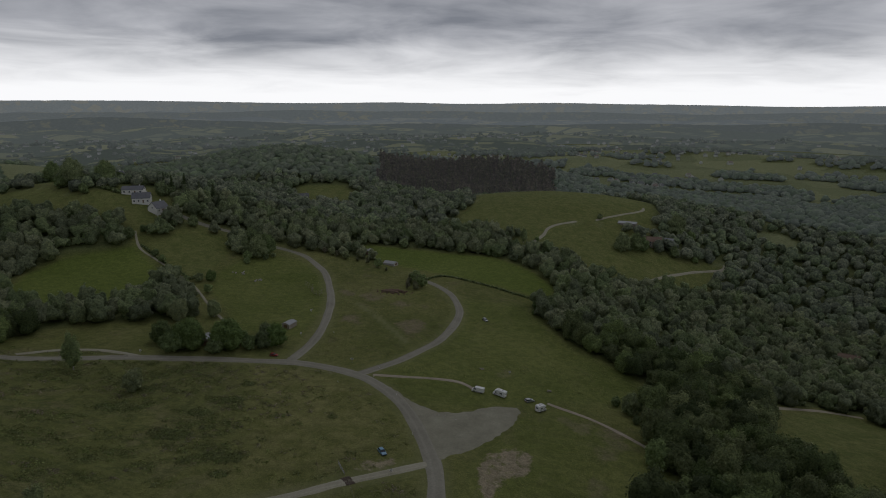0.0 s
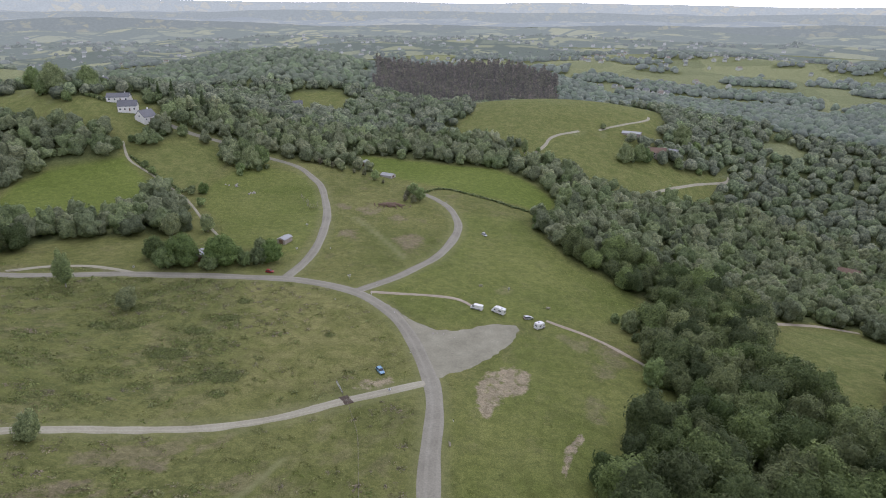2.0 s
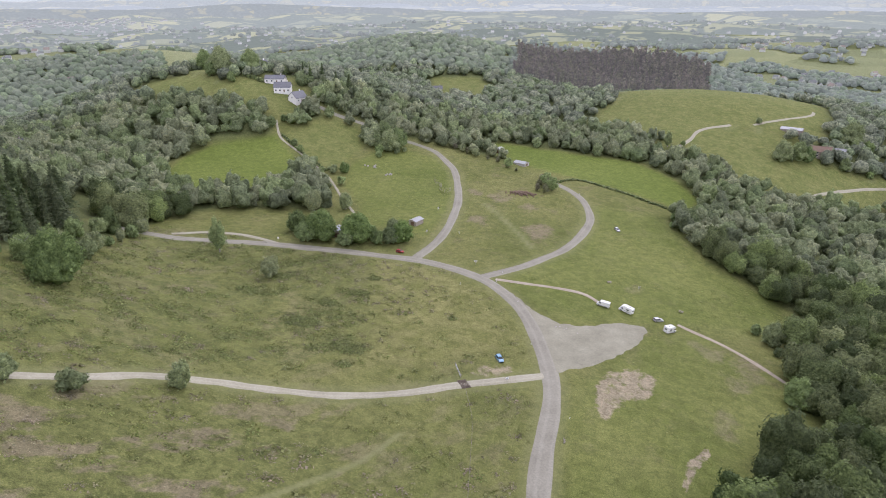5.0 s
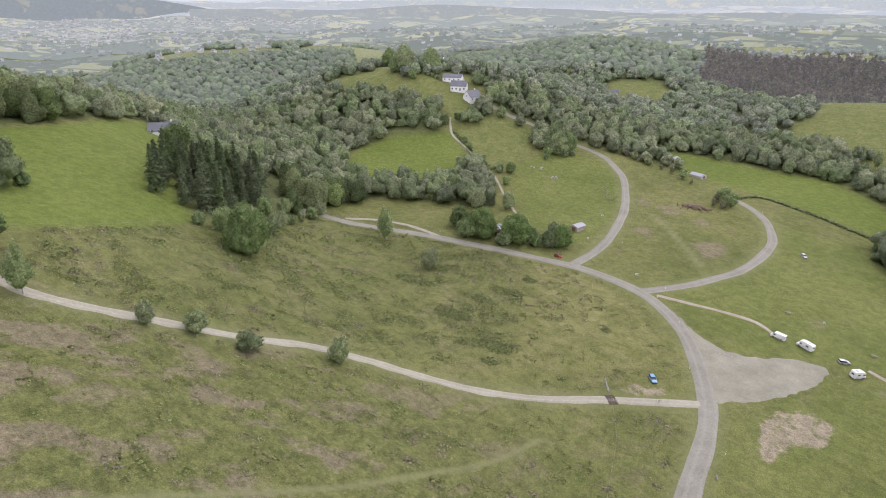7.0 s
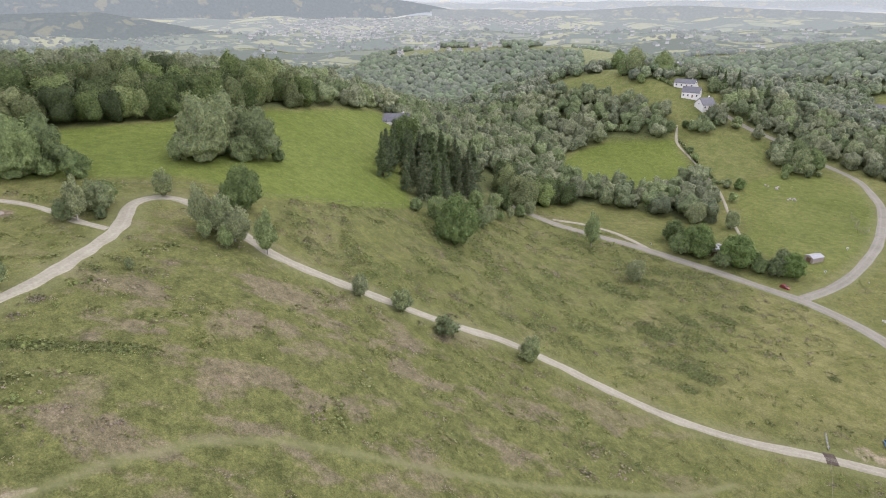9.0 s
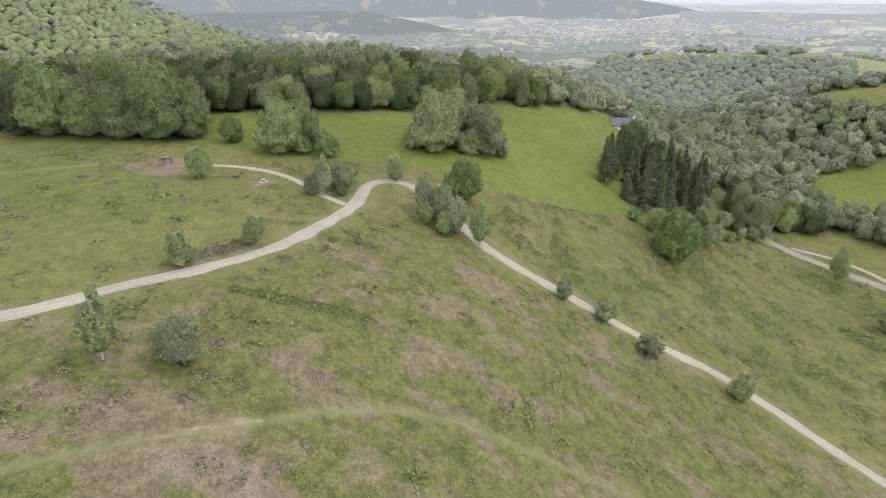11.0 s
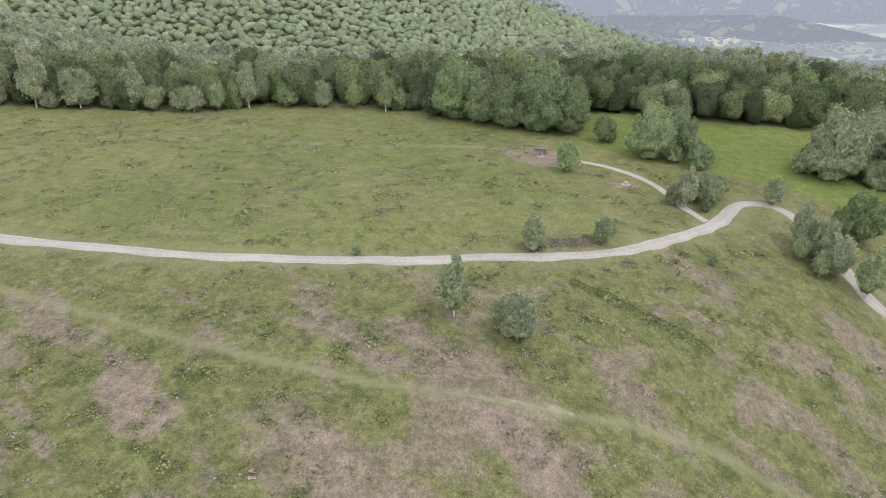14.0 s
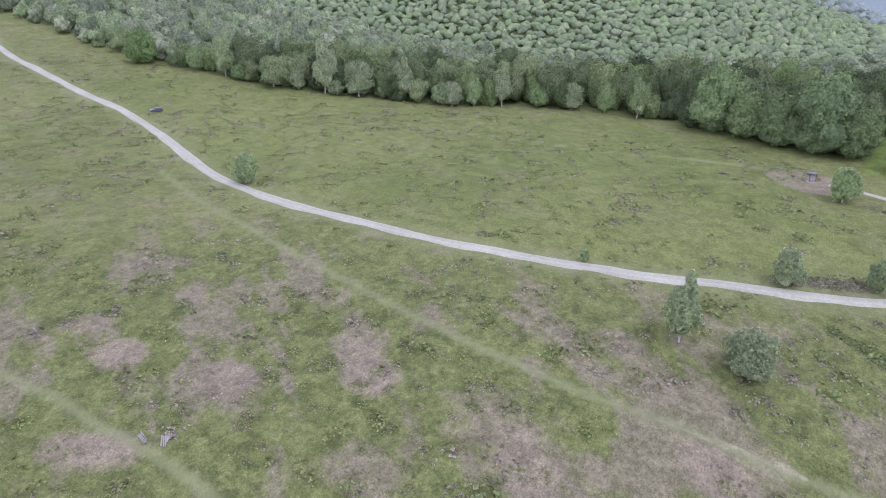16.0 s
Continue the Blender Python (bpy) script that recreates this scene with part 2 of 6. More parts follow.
OAK_OWN = foliage("tree_foliage", (0.144, 0.187, 0.093), (0.250, 0.300, 0.157), True, relief=1.0)
BRIGHT_OWN = foliage("fresh_green_foliage", (0.151, 0.203, 0.085), (0.188, 0.247, 0.105), True, relief=1.0)
BIRCH_OWN = foliage("birch_foliage", (0.256, 0.299, 0.165), (0.298, 0.341, 0.192), True, grain=1.6, relief=0.7)
CONIFER = foliage("conifer_foliage", (0.104, 0.133, 0.072), (0.149, 0.185, 0.100), True)
# brown larch twigs with a grey glow painted over as haze
DEAD = foliage("hazed_bare_larch", (0.168, 0.150, 0.132), (0.222, 0.196, 0.170), False, (0.062, 0.066, 0.066), grain=0.5)
# hill leaves: haze put into a lighter base colour plus a weak glow
FAR_LEAF = foliage("hazed_hill_foliage", (0.159, 0.194, 0.139), (0.246, 0.283, 0.202), False, (0.048, 0.055, 0.050), grain=0.32, relief=1.3, crevice_shade=0.55)
# distant leaves glow bluish grey, haze painted as emission
HAZE_LEAF = foliage("hazed_far_foliage", (0.109, 0.134, 0.113), (0.168, 0.196, 0.155), False, (0.160, 0.176, 0.170), grain=0.2, relief=1.3, crevice_shade=0.55)
PALE_LEAF = foliage("hazed_copse_foliage", (0.10, 0.12, 0.11), (0.15, 0.17, 0.15), False, (0.24, 0.26, 0.252))
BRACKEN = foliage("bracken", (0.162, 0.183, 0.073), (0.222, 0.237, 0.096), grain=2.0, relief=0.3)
# middle and slope leaves made paler and bluer, haze put into base colour
MID_LEAF = foliage("hazed_hillside_foliage", (0.162, 0.196, 0.119), (0.308, 0.341, 0.210), grain=0.8)
SLOPE_LEAF = foliage("hazed_slope_foliage", (0.189, 0.222, 0.164), (0.297, 0.332, 0.240), grain=0.5, relief=2.2)
# a stronger painted haze glow for the eastern trees
EAST_LEAF = foliage("hazed_eastern_foliage", (0.150, 0.182, 0.146), (0.225, 0.258, 0.200), False, (0.080, 0.092, 0.090), grain=0.32, relief=1.3, crevice_shade=0.55)
# haze over the mountain trees, painted as a faint glow
MOUNTAIN_LEAF = foliage("hazed_mountain_foliage", (0.160, 0.198, 0.104), (0.240, 0.276, 0.146), False, (0.046, 0.054, 0.038), grain=0.32, relief=1.0, crevice_shade=0.42)
GORSE = foliage("gorse", (0.165, 0.188, 0.082), (0.215, 0.238, 0.106), grain=2.0, relief=0.3)
SHRUB_OWN = foliage("thin_shrub_foliage", (0.195, 0.188, 0.135), (0.245, 0.230, 0.170), True, grain=1.6, relief=0.6)
HEATHER = foliage("heather", (0.195, 0.175, 0.130), (0.275, 0.238, 0.188), grain=2.0, relief=0.3)
BARK = plain("bark", (0.10, 0.085, 0.065), 0.95, 0.1, vary=0.4, relief=0.6)
BIRCH_BARK = plain("birch_bark", (0.42, 0.40, 0.37), 0.85, 0.2, vary=0.5, scale=3)
WHITE_WALL = plain("white_render", (0.78, 0.77, 0.74), 0.9, 0.15, vary=0.12, scale=0.6)
STONE_WALL = plain("stone_wall", (0.36, 0.32, 0.27), 0.95, 0.1, vary=0.4, scale=1.0, relief=0.5)
SLATE = plain("slate_roof", (0.17, 0.175, 0.19), 0.6, 0.3, vary=0.3, scale=0.8, relief=0.3)
TILE = plain("brown_tiles", (0.24, 0.17, 0.13), 0.85, 0.2, vary=0.3, scale=0.8, relief=0.3)
SHEET = plain("grey_sheet_roof", (0.34, 0.35, 0.36), 0.45, 0.4, vary=0.2, scale=0.6)
GLASS = plain("window_glass", (0.035, 0.045, 0.055), 0.08, 0.6, vary=0.1)
WHITE_PAINT = plain("white_car_paint", (0.80, 0.80, 0.79), 0.3, 0.5, vary=0.05)
SILVER_PAINT = plain("silver_car_paint", (0.52, 0.53, 0.54), 0.3, 0.5, metal=0.5, vary=0.06)
BLUE_PAINT = plain("blue_car_paint", (0.17, 0.33, 0.48), 0.3, 0.5, vary=0.06)
RED_PAINT = plain("red_car_paint", (0.28, 0.03, 0.03), 0.3, 0.5, vary=0.06)
DARK_PAINT = plain("dark_car_paint", (0.06, 0.07, 0.09), 0.3, 0.5, vary=0.06)
TYRE = plain("tyre_rubber", (0.025, 0.025, 0.025), 0.9, 0.2)
ALLOY = plain("wheel_metal", (0.45, 0.45, 0.46), 0.4, 0.5, metal=0.8)
LAMP_RED = plain("red_lens", (0.35, 0.02, 0.02), 0.2, 0.5)
LAMP_CLEAR = plain("clear_lens", (0.75, 0.75, 0.72), 0.15, 0.6)
BLACK_TRIM = plain("black_trim", (0.03, 0.03, 0.032), 0.6, 0.3)
OLD_WOOD = plain("weathered_wood", (0.30, 0.27, 0.23), 0.9, 0.15, vary=0.35, scale=3, relief=0.4)
BROWN_WOOD = plain("brown_stained_wood", (0.17, 0.11, 0.07), 0.8, 0.2, vary=0.3, scale=3)
STEEL = plain("galvanised_steel", (0.42, 0.43, 0.44), 0.5, 0.5, metal=0.7)
RUST = plain("rusty_steel", (0.15, 0.12, 0.095), 0.85, 0.2, vary=0.4)
SIGN_WHITE = plain("white_sign_board", (0.78, 0.78, 0.77), 0.6, 0.3, vary=0.08)
ROCK = plain("grey_rock", (0.42, 0.40, 0.37), 0.95, 0.15, vary=0.4, relief=0.6)
RED_EARTH = plain("red_earth", (0.225, 0.165, 0.125), 1.0, 0.05, vary=0.35, relief=0.6)
CONCRETE = plain("pale_concrete", (0.46, 0.44, 0.41), 0.9, 0.2, vary=0.25, relief=0.2)


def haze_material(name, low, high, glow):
    """Distant walls and roofs, as a backdrop that glows to paint the haze over them."""
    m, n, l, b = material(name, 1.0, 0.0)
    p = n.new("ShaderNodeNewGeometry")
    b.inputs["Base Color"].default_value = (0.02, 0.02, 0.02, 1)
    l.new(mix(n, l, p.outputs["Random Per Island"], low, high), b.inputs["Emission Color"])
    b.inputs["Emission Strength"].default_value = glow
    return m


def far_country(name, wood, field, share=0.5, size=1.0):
    """Distant fields, hedges and copses, as a glowing backdrop of the country beyond, haze painted into its colours."""
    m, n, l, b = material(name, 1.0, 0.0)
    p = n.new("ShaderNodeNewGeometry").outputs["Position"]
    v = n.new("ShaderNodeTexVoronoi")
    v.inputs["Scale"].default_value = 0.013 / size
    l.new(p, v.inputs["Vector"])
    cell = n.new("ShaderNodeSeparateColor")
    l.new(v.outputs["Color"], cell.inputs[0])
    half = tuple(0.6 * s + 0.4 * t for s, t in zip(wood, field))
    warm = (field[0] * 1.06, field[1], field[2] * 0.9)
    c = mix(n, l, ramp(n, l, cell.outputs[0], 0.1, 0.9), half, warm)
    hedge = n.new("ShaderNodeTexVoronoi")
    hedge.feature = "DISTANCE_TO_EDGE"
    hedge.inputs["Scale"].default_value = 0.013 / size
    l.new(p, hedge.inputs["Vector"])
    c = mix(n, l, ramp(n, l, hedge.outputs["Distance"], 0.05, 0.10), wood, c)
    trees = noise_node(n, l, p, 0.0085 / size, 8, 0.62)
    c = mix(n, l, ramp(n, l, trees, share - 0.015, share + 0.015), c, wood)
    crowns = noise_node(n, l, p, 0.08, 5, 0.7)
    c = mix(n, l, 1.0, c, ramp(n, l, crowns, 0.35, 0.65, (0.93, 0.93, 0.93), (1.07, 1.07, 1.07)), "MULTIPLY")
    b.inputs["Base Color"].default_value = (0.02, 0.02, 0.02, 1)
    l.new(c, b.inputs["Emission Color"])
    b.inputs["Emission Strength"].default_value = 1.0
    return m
# ---- the lie of the land ----
def bump(x, y, az, r, h, across, along):
    """A rounded hill, seen from the hilltop under the camera's turn: bearing, distance, height, half-widths."""
    a = radians(az)
    cx, cy = -math.sin(a) * r, math.cos(a) * r
    u = (x - cx) * -math.sin(a) + (y - cy) * math.cos(a)
    v = (x - cx) * math.cos(a) + (y - cy) * math.sin(a)
    return h * np.exp(-0.5 * ((u / along) ** 2 + (v / across) ** 2))


HILLS = (
    (113, 1365, 271, 507, 218),   # wooded mountain
    (147, 675, 122, 248, 176),    # its near spur
    (125, 885, -75, 304, 126),    # ravine between spur and mountain
    (75, 527, 32, 269, 130),      # wooded ridge beyond the meadow
    (85, 465, 3, 60, 73),
    (25, 590, 50, 105, 85),       # knoll with the white houses
    (36, 665, 26, 75, 75),        # pastures behind the white houses
    (11, 960, 68, 190, 150),      # wooded crest
    (-13, 715, 38, 125, 100),     # pasture knoll
    (-38, 520, -62, 110, 190),    # valley on the east
    (-4, 880, -26, 130, 110),     # dip before the larches
    (-9, 1000, 34, 95, 75),       # slope of the larches
    (-14, 960, -10, 120, 90),     # valley behind the knoll
    (45, 640, -22, 120, 140),     # wooded valley on the north-west
    (52, 1900, -46, 500, 420),    # broad valley of the town
    (41, 1150, 62, 230, 130),     # farmed shoulder
    (-28, 1500, 30, 420, 220),
    (-5, 2300, 30, 700, 260),
)


def height(x, y):
    x, y = np.asarray(x, float), np.asarray(y, float)
    r = np.hypot(x, y)
    s = -0.707 * x - 0.707 * y
    top = 64 / (1 + np.exp(-(s - 10) / 30)) * np.exp(-(np.maximum(r - 300, 0) / 260) ** 2)
    z = top - 22 * (1 - np.exp(-(np.maximum(r - 280, 0) / 500) ** 2))
    for h in HILLS:
        z = z + bump(x, y, *h)
    far = np.clip((r - 2300) / 2400, 0, 1)
    z = z + 92 * far * far * (3 - 2 * far)
    fade = np.clip((r - 500) / 900, 0, 1)
    z = z + fade * (9 * np.sin(x / 171 + 1.3) * np.sin(y / 143) + 5 * np.sin(x / 67 + y / 91))
    z = z + 0.5 * np.sin(x / 23 + 0.7) * np.sin(y / 19) + 0.2 * np.sin(x / 7.1) * np.sin(y / 8.3 + x / 31)
    return z
# ---- plan of the place (metres, looking north along y) ----
MAIN_ROAD = [(14, -160), (8, -60), (4, 30), (2, 90), (2, 125), (3, 145), (4.5, 160), (4.5, 175), (2.5, 190), (-2.5, 211), (-8.5, 227), (-17, 239.5), (-27, 250), (-40, 257),
             (-59, 261.5), (-75, 262), (-90, 261.5), (-104, 260.5), (-120, 259), (-141, 257), (-165, 249), (-178, 245), (-200, 238)]
LOOP_WEST = [(-60, 262), (-55, 280), (-51.5, 303), (-51.5, 330), (-54, 360), (-63, 406), (-71, 426), (-86, 450), (-102, 460), (-113, 462), (-121, 464), (-133, 472), (-149, 475), (-167, 476), (-190, 484), (-203, 484)]
LOOP_EAST = [(-28, 251), (-14, 264), (-3, 278), (7, 293), (15, 312), (21.5, 335), (23.5, 352), (20.5, 374), (15, 388), (8, 400), (2, 406)]
TRACK = [(2, 180), (-10, 174), (-22, 167.5), (-37, 158.5), (-51, 150.5), (-62, 146.5), (-72, 143), (-81, 139.5), (-90, 136.5), (-99, 131), (-104, 126), (-108.5, 118), (-112, 112.5), (-116, 106.5),
         (-120.3, 100), (-124.5, 94), (-129, 88.5), (-135, 82), (-142, 76.5), (-157, 74), (-170, 71), (-176, 69), (-179.5, 64), (-177.5, 58), (-171, 53), (-163, 49.5), (-155, 42), (-145.3, 31.8),
         (-139.5, 25), (-133.8, 15.8), (-131.3, 8.8), (-129, 2.7), (-125, -12), (-122.5, -18), (-120, -29), (-118, -37), (-115.4, -46), (-112.3, -61), (-111, -68), (-110.3, -85), (-110.3, -106),
         (-113.6, -126), (-120.4, -150), (-134.7, -186), (-148, -227), (-155, -270), (-170, -340), (-199, -441)]
SPUR = [(-161, 45), (-167, 41), (-175, 39), (-184, 35.5), (-191, 31), (-197, 26), (-201, 19), (-203, 12), (-204, 7)]
FOOTPATH = [(-112, -158), (-101, -131), (-96, -112), (-91, -94), (-88, -80), (-85, -66), (-83, -55), (-82, -44), (-81, -32), (-81, -20), (-83, -9), (-84, 4), (-86, 16), (-86, 30), (-83, 43), (-79, 52), (-72, 65), (-63, 82),
            (-57, 94), (-49, 108), (-41, 122), (-36, 136)]
SIDE_PATH = [(-34, -105), (-37, -95), (-38, -85), (-38, -75), (-39, -66), (-39, -58), (-37, -40)]
KNOLL_LANE = [(170, 588), (206, 614), (233, 638), (239, 651)]
VALLEY_TRACK = [(178, 277), (195, 283), (210, 287), (230, 284)]
UPPER_PATH = [(-198, -140), (-203, -118), (-206, -95), (-207, -70), (-206, -45), (-210, -25), (-211, -8)]
DITCH = [(-120, 10), (-118, 14), (-115, 20), (-112, 27), (-109, 33)]
SANDY = [(-83, -8), (-84, -1), (-85, 8)]
CARAVAN_TRACK = [(-21, 251), (-8, 250), (6, 251), (19, 249), (23, 243)]
SLOPE_TRACK = [(54, 237), (58, 234), (68, 227), (77, 217), (84, 207), (90, 196)]
ISLAND_PATH = [(-38, 352), (-25, 329), (-14, 308), (-7, 291)]
PULL_OFF = [(-174, 252), (-164, 262), (-149, 267), (-135, 264), (-122, 259)]
LANE = [(-103, 300), (-102, 310), (-119, 338), (-140, 373), (-167, 403), (-183, 417), (-195, 427), (-206, 448)]
FARM_TRACK = [(150, 458), (178, 472), (203, 494), (239, 520), (275, 540), (284, 552)]
KNOLL_TRACK = [(90, 512), (96, 523), (111, 544), (119, 562), (134, 574), (150, 582)]
CAR_PARK = [(2, 219), (9, 220), (15, 221), (26, 227), (37, 230), (41, 228), (39, 220), (31, 207), (21, 195), (12, 188), (4, 182), (1, 192), (-1, 205)]
PARK_MOUTH = [(-14, 240), (-6, 231), (0, 224), (7, 219), (4, 210), (-2, 211), (-8, 226)]
COMMON = [(-150, -900), (-232, -508), (-208, -342), (-203, -270), (-210, -225), (-228, -160), (-256, -110), (-264, -75), (-262, -53), (-254, -31), (-240, -10), (-234, 14),
          (-274, 19), (-264, 40), (-256, 91), (-262, 165), (-295, 240), (-283, 242), (-205, 176), (-180, 160), (-166, 186), (-183, 230), (-187, 262), (-190, 273),
          (-173, 300), (-146, 310), (-120, 318), (-132, 352), (-148, 380), (-145, 402), (-133, 413), (-128, 440), (-112, 466), (-80, 462), (-22, 441), (3, 408), (60, 382),
          (72, 365), (73, 334), (82, 313), (94, 301), (106, 280), (117, 260), (98, 245), (88, 227), (86, 203), (84, 181), (69, 161), (58, 149), (48, 137), (44, 122), (42, 90),
          (40, 0), (70, -200), (0, -900)]
HEATH = [(-150, -900), (-232, -508), (-208, -342), (-203, -270), (-210, -225), (-228, -160), (-256, -110), (-262, -60), (-224, -8), (-205, 20), (-192, 70), (-172, 92), (-171, 122),
         (-177, 155), (-170, 190), (-184, 235), (-186, 262), (-120, 264), (-60, 260), (-38, 252), (-24, 236), (-12, 214), (-4, 190), (-14, 186), (-26, 176), (-2, 165),
         (-4, 120), (0, 40), (30, -200), (0, -900)]
HEATHER_BANK = [(-60, -130), (-104, -100), (-106, -60), (-118, -15), (-135, 25), (-160, 50), (-150, 72), (-125, 92), (-110, 112), (-85, 130), (-55, 140), (-40, 110), (-60, 60), (-60, 0), (-25, -60), (-20, -130)]
NORTH_MEADOW = [(-274, 19), (-264, 40), (-256, 91), (-262, 165), (-295, 240), (-283, 242), (-205, 178), (-177, 160), (-171, 122), (-174, 92), (-192, 78), (-203, 50), (-222, 15)]
WEST_FIELD = [(-244, 378), (-234, 406), (-197, 427), (-162, 390), (-168, 335), (-195, 322), (-222, 328), (-240, 352)]
KNOLL_FIELD = [(-195, 428), (-171, 468), (-147, 462), (-136, 430), (-143, 388), (-161, 390)]
EAST_FIELD = [(-58, 488), (-40, 498), (19, 484), (60, 479), (82, 452), (96, 420), (84, 390), (63, 401), (18, 423), (-20, 444)]
UPPER_PASTURE = [(36, 586), (59, 653), (75, 720), (130, 790), (200, 800), (250, 760), (262, 690), (247, 632), (228, 589), (208, 573), (196, 579), (169, 583), (139, 575), (109, 543), (77, 547), (55, 561)]
LOWER_PASTURE = [(77, 522), (113, 562), (139, 575), (190, 577), (201, 560), (213, 541), (238, 533), (284, 552), (265, 525), (222, 474), (191, 475), (179, 475), (138, 471), (122, 505), (95, 512)]
HOUSE_GARDEN = [(-280, 480), (-262, 500), (-246, 506), (-240, 520), (-222, 516), (-200, 500), (-190, 490), (-200, 471), (-195, 440), (-212, 458), (-241, 462), (-262, 468)]
WEST_PASTURE = [(-351, 481), (-345, 505), (-312, 512), (-290, 505), (-280, 500), (-266, 480), (-272, 465), (-314, 468)]
RIDGE_PASTURE = [(-330, 530), (-310, 560), (-262, 575), (-244, 555), (-262, 535), (-296, 520)]
FARM_STRIP = [(-545, 777), (-525, 821), (-498, 912), (-451, 904), (-451, 846), (-480, 790)]
FAR_CLEARING = [(-150, 770), (-95, 790), (-72, 760), (-85, 655), (-130, 665)]
FIELD_BANK = [(-28, 452), (-10, 420), (3, 402), (62, 376), (78, 380), (92, 392), (63, 406), (18, 428)]
SHEEP_FIELD = [(-100, 303), (-60, 292), (-56, 330), (-60, 390), (-80, 435), (-108, 446), (-126, 430), (-134, 392), (-124, 358), (-106, 330)]
SLOPE = [(-20, 262), (8, 290), (22, 330), (24, 370), (60, 375), (82, 313), (106, 280), (98, 245), (60, 236), (40, 232), (10, 224), (-10, 240)]
ROADSIDE = [(8, 160), (16, 178), (42, 226), (60, 230), (84, 201), (91, 182), (61, 156), (52, 90), (10, 60)]
SCRUB = [(-180, 160), (-172, 190), (-184, 250), (-120, 262), (-80, 258), (-74, 235), (-66, 210), (-62, 185), (-70, 160), (-90, 145), (-110, 132), (-135, 92), (-160, 82), (-170, 100)]
STRAW = [(-80, 260), (-60, 258), (-38, 250), (-22, 234), (-12, 212), (-8, 192), (-24, 180), (-45, 166), (-62, 162), (-60, 190), (-66, 215), (-74, 238)]
GORSE_PATCHES = ((-85, 189, 4.5), (-64, 177, 4.0), (-73, 220, 2.6), (-81, 208, 2.8), (-106, 208, 2.4), (-71, 236, 2.0), (-75, 172, 1.5), (-70, 200, 1.3), (-34, 210, 1.1), (-62, 166, 1.6), (-114, 207, 3.0), (-108, 226, 2.5))
UPPER_HEATH = [(-258, -60), (-225, -8), (-200, 0), (-150, 28), (-126, -10), (-114, -60), (-117, -150), (-150, -250), (-200, -270), (-226, -160)]
SOUTH_CLEARING = [(155, 252), (192, 276), (225, 280), (232, 250), (195, 215), (160, 180), (142, 162), (144, 190), (147, 213)]
BARE_LOT = [(18, 183), (24, 192), (34, 197), (41, 191), (37, 177), (28, 172), (21, 158), (16, 166)]
BARE_SIDE = [(38, 137), (41, 147), (49, 158), (50, 154), (44, 144), (39, 134)]
CAR_PAD = [(-23, 176), (-21, 180), (-11, 184), (-4, 181), (-13, 174), (-22, 171)]
VIEWPOINT = [(-208, -10), (-197, -6), (-192, 3), (-197, 11), (-210, 10), (-217, -2)]
RING = [(-179, 25), (-181, 22), (-184, 25), (-185, 29), (-182, 31), (-179, 29)]
ISLAND_DRY = [(-17, 320), (-4, 333), (6, 325), (2, 307), (-8, 299)]
DRY_SPOTS = ((-38, 322, 9, 0.8), (-30, 365, 11, 0.8), (-46, 372, 8, 0.8), (-12, 352, 7, 0.8), (62, 218, 9, 0.8), (72, 205, 8, 0.8), (66, 196, 7, 0.8), (74, 214, 7, 0.8), (58, 172, 6, 0.8), (56, 164, 5, 0.8), (40, 262, 6, 0.8),
             (-68, -53, 7.5, 1.0), (-53, -69, 6.5, 1.0), (-49, -87, 5, 1.0), (-67, -93, 4.5, 0.9), (-71, -110, 6, 0.8), (-69, -32, 6, 0.9), (-66, -24, 8, 0.9), (-62, -14, 6, 0.8), (-77, 2, 9, 1.0), (-70, 6, 7, 0.9),
             (-95, -22, 6, 0.7), (-87, -13, 5, 0.7), (-113, 2, 6, 0.7), (-100, 20, 6, 0.7), (-51, -99, 4.5, 0.9), (-35, -73, 5.5, 1.0), (-51, -42, 7, 0.8), (-74, 22, 6, 0.7), (-98, 40, 6, 0.7), (-112, 50, 7, 0.7), (-104, 62, 6, 0.7))


def inside(x, y, poly):
    hit = np.zeros(np.shape(x), bool)
    for (x0, y0), (x1, y1) in zip(poly, poly[1:] + poly[:1]):
        if y0 != y1:
            hit ^= ((y0 > y) != (y1 > y)) & (x < (x1 - x0) * (y - y0) / (y1 - y0) + x0)
    return hit


def to_line(x, y, pts, closed=False):
    """Distance to a line of points."""
    best = np.full(np.shape(x), 1e9)
    ends = pts[1:] + pts[:1] if closed else pts[1:]
    for (x0, y0), (x1, y1) in zip(pts, ends):
        dx, dy = x1 - x0, y1 - y0
        u = np.clip(((x - x0) * dx + (y - y0) * dy) / (dx * dx + dy * dy + 1e-9), 0, 1)
        best = np.minimum(best, np.hypot(x - x0 - u * dx, y - y0 - u * dy))
    return best


def soft_inside(x, y, poly, width):
    """1 inside an outline, 0 outside, blurred over a width."""
    xs, ys = [p[0] for p in poly], [p[1] for p in poly]
    m = np.nonzero((x > min(xs) - 20) & (x < max(xs) + 20) & (y > min(ys) - 20) & (y < max(ys) + 20))[0]
    out = np.zeros(np.shape(x))
    d = to_line(x[m], y[m], poly, True) * np.where(inside(x[m], y[m], poly), 1, -1)
    out[m] = np.clip(0.5 + d / width, 0, 1)
    return out


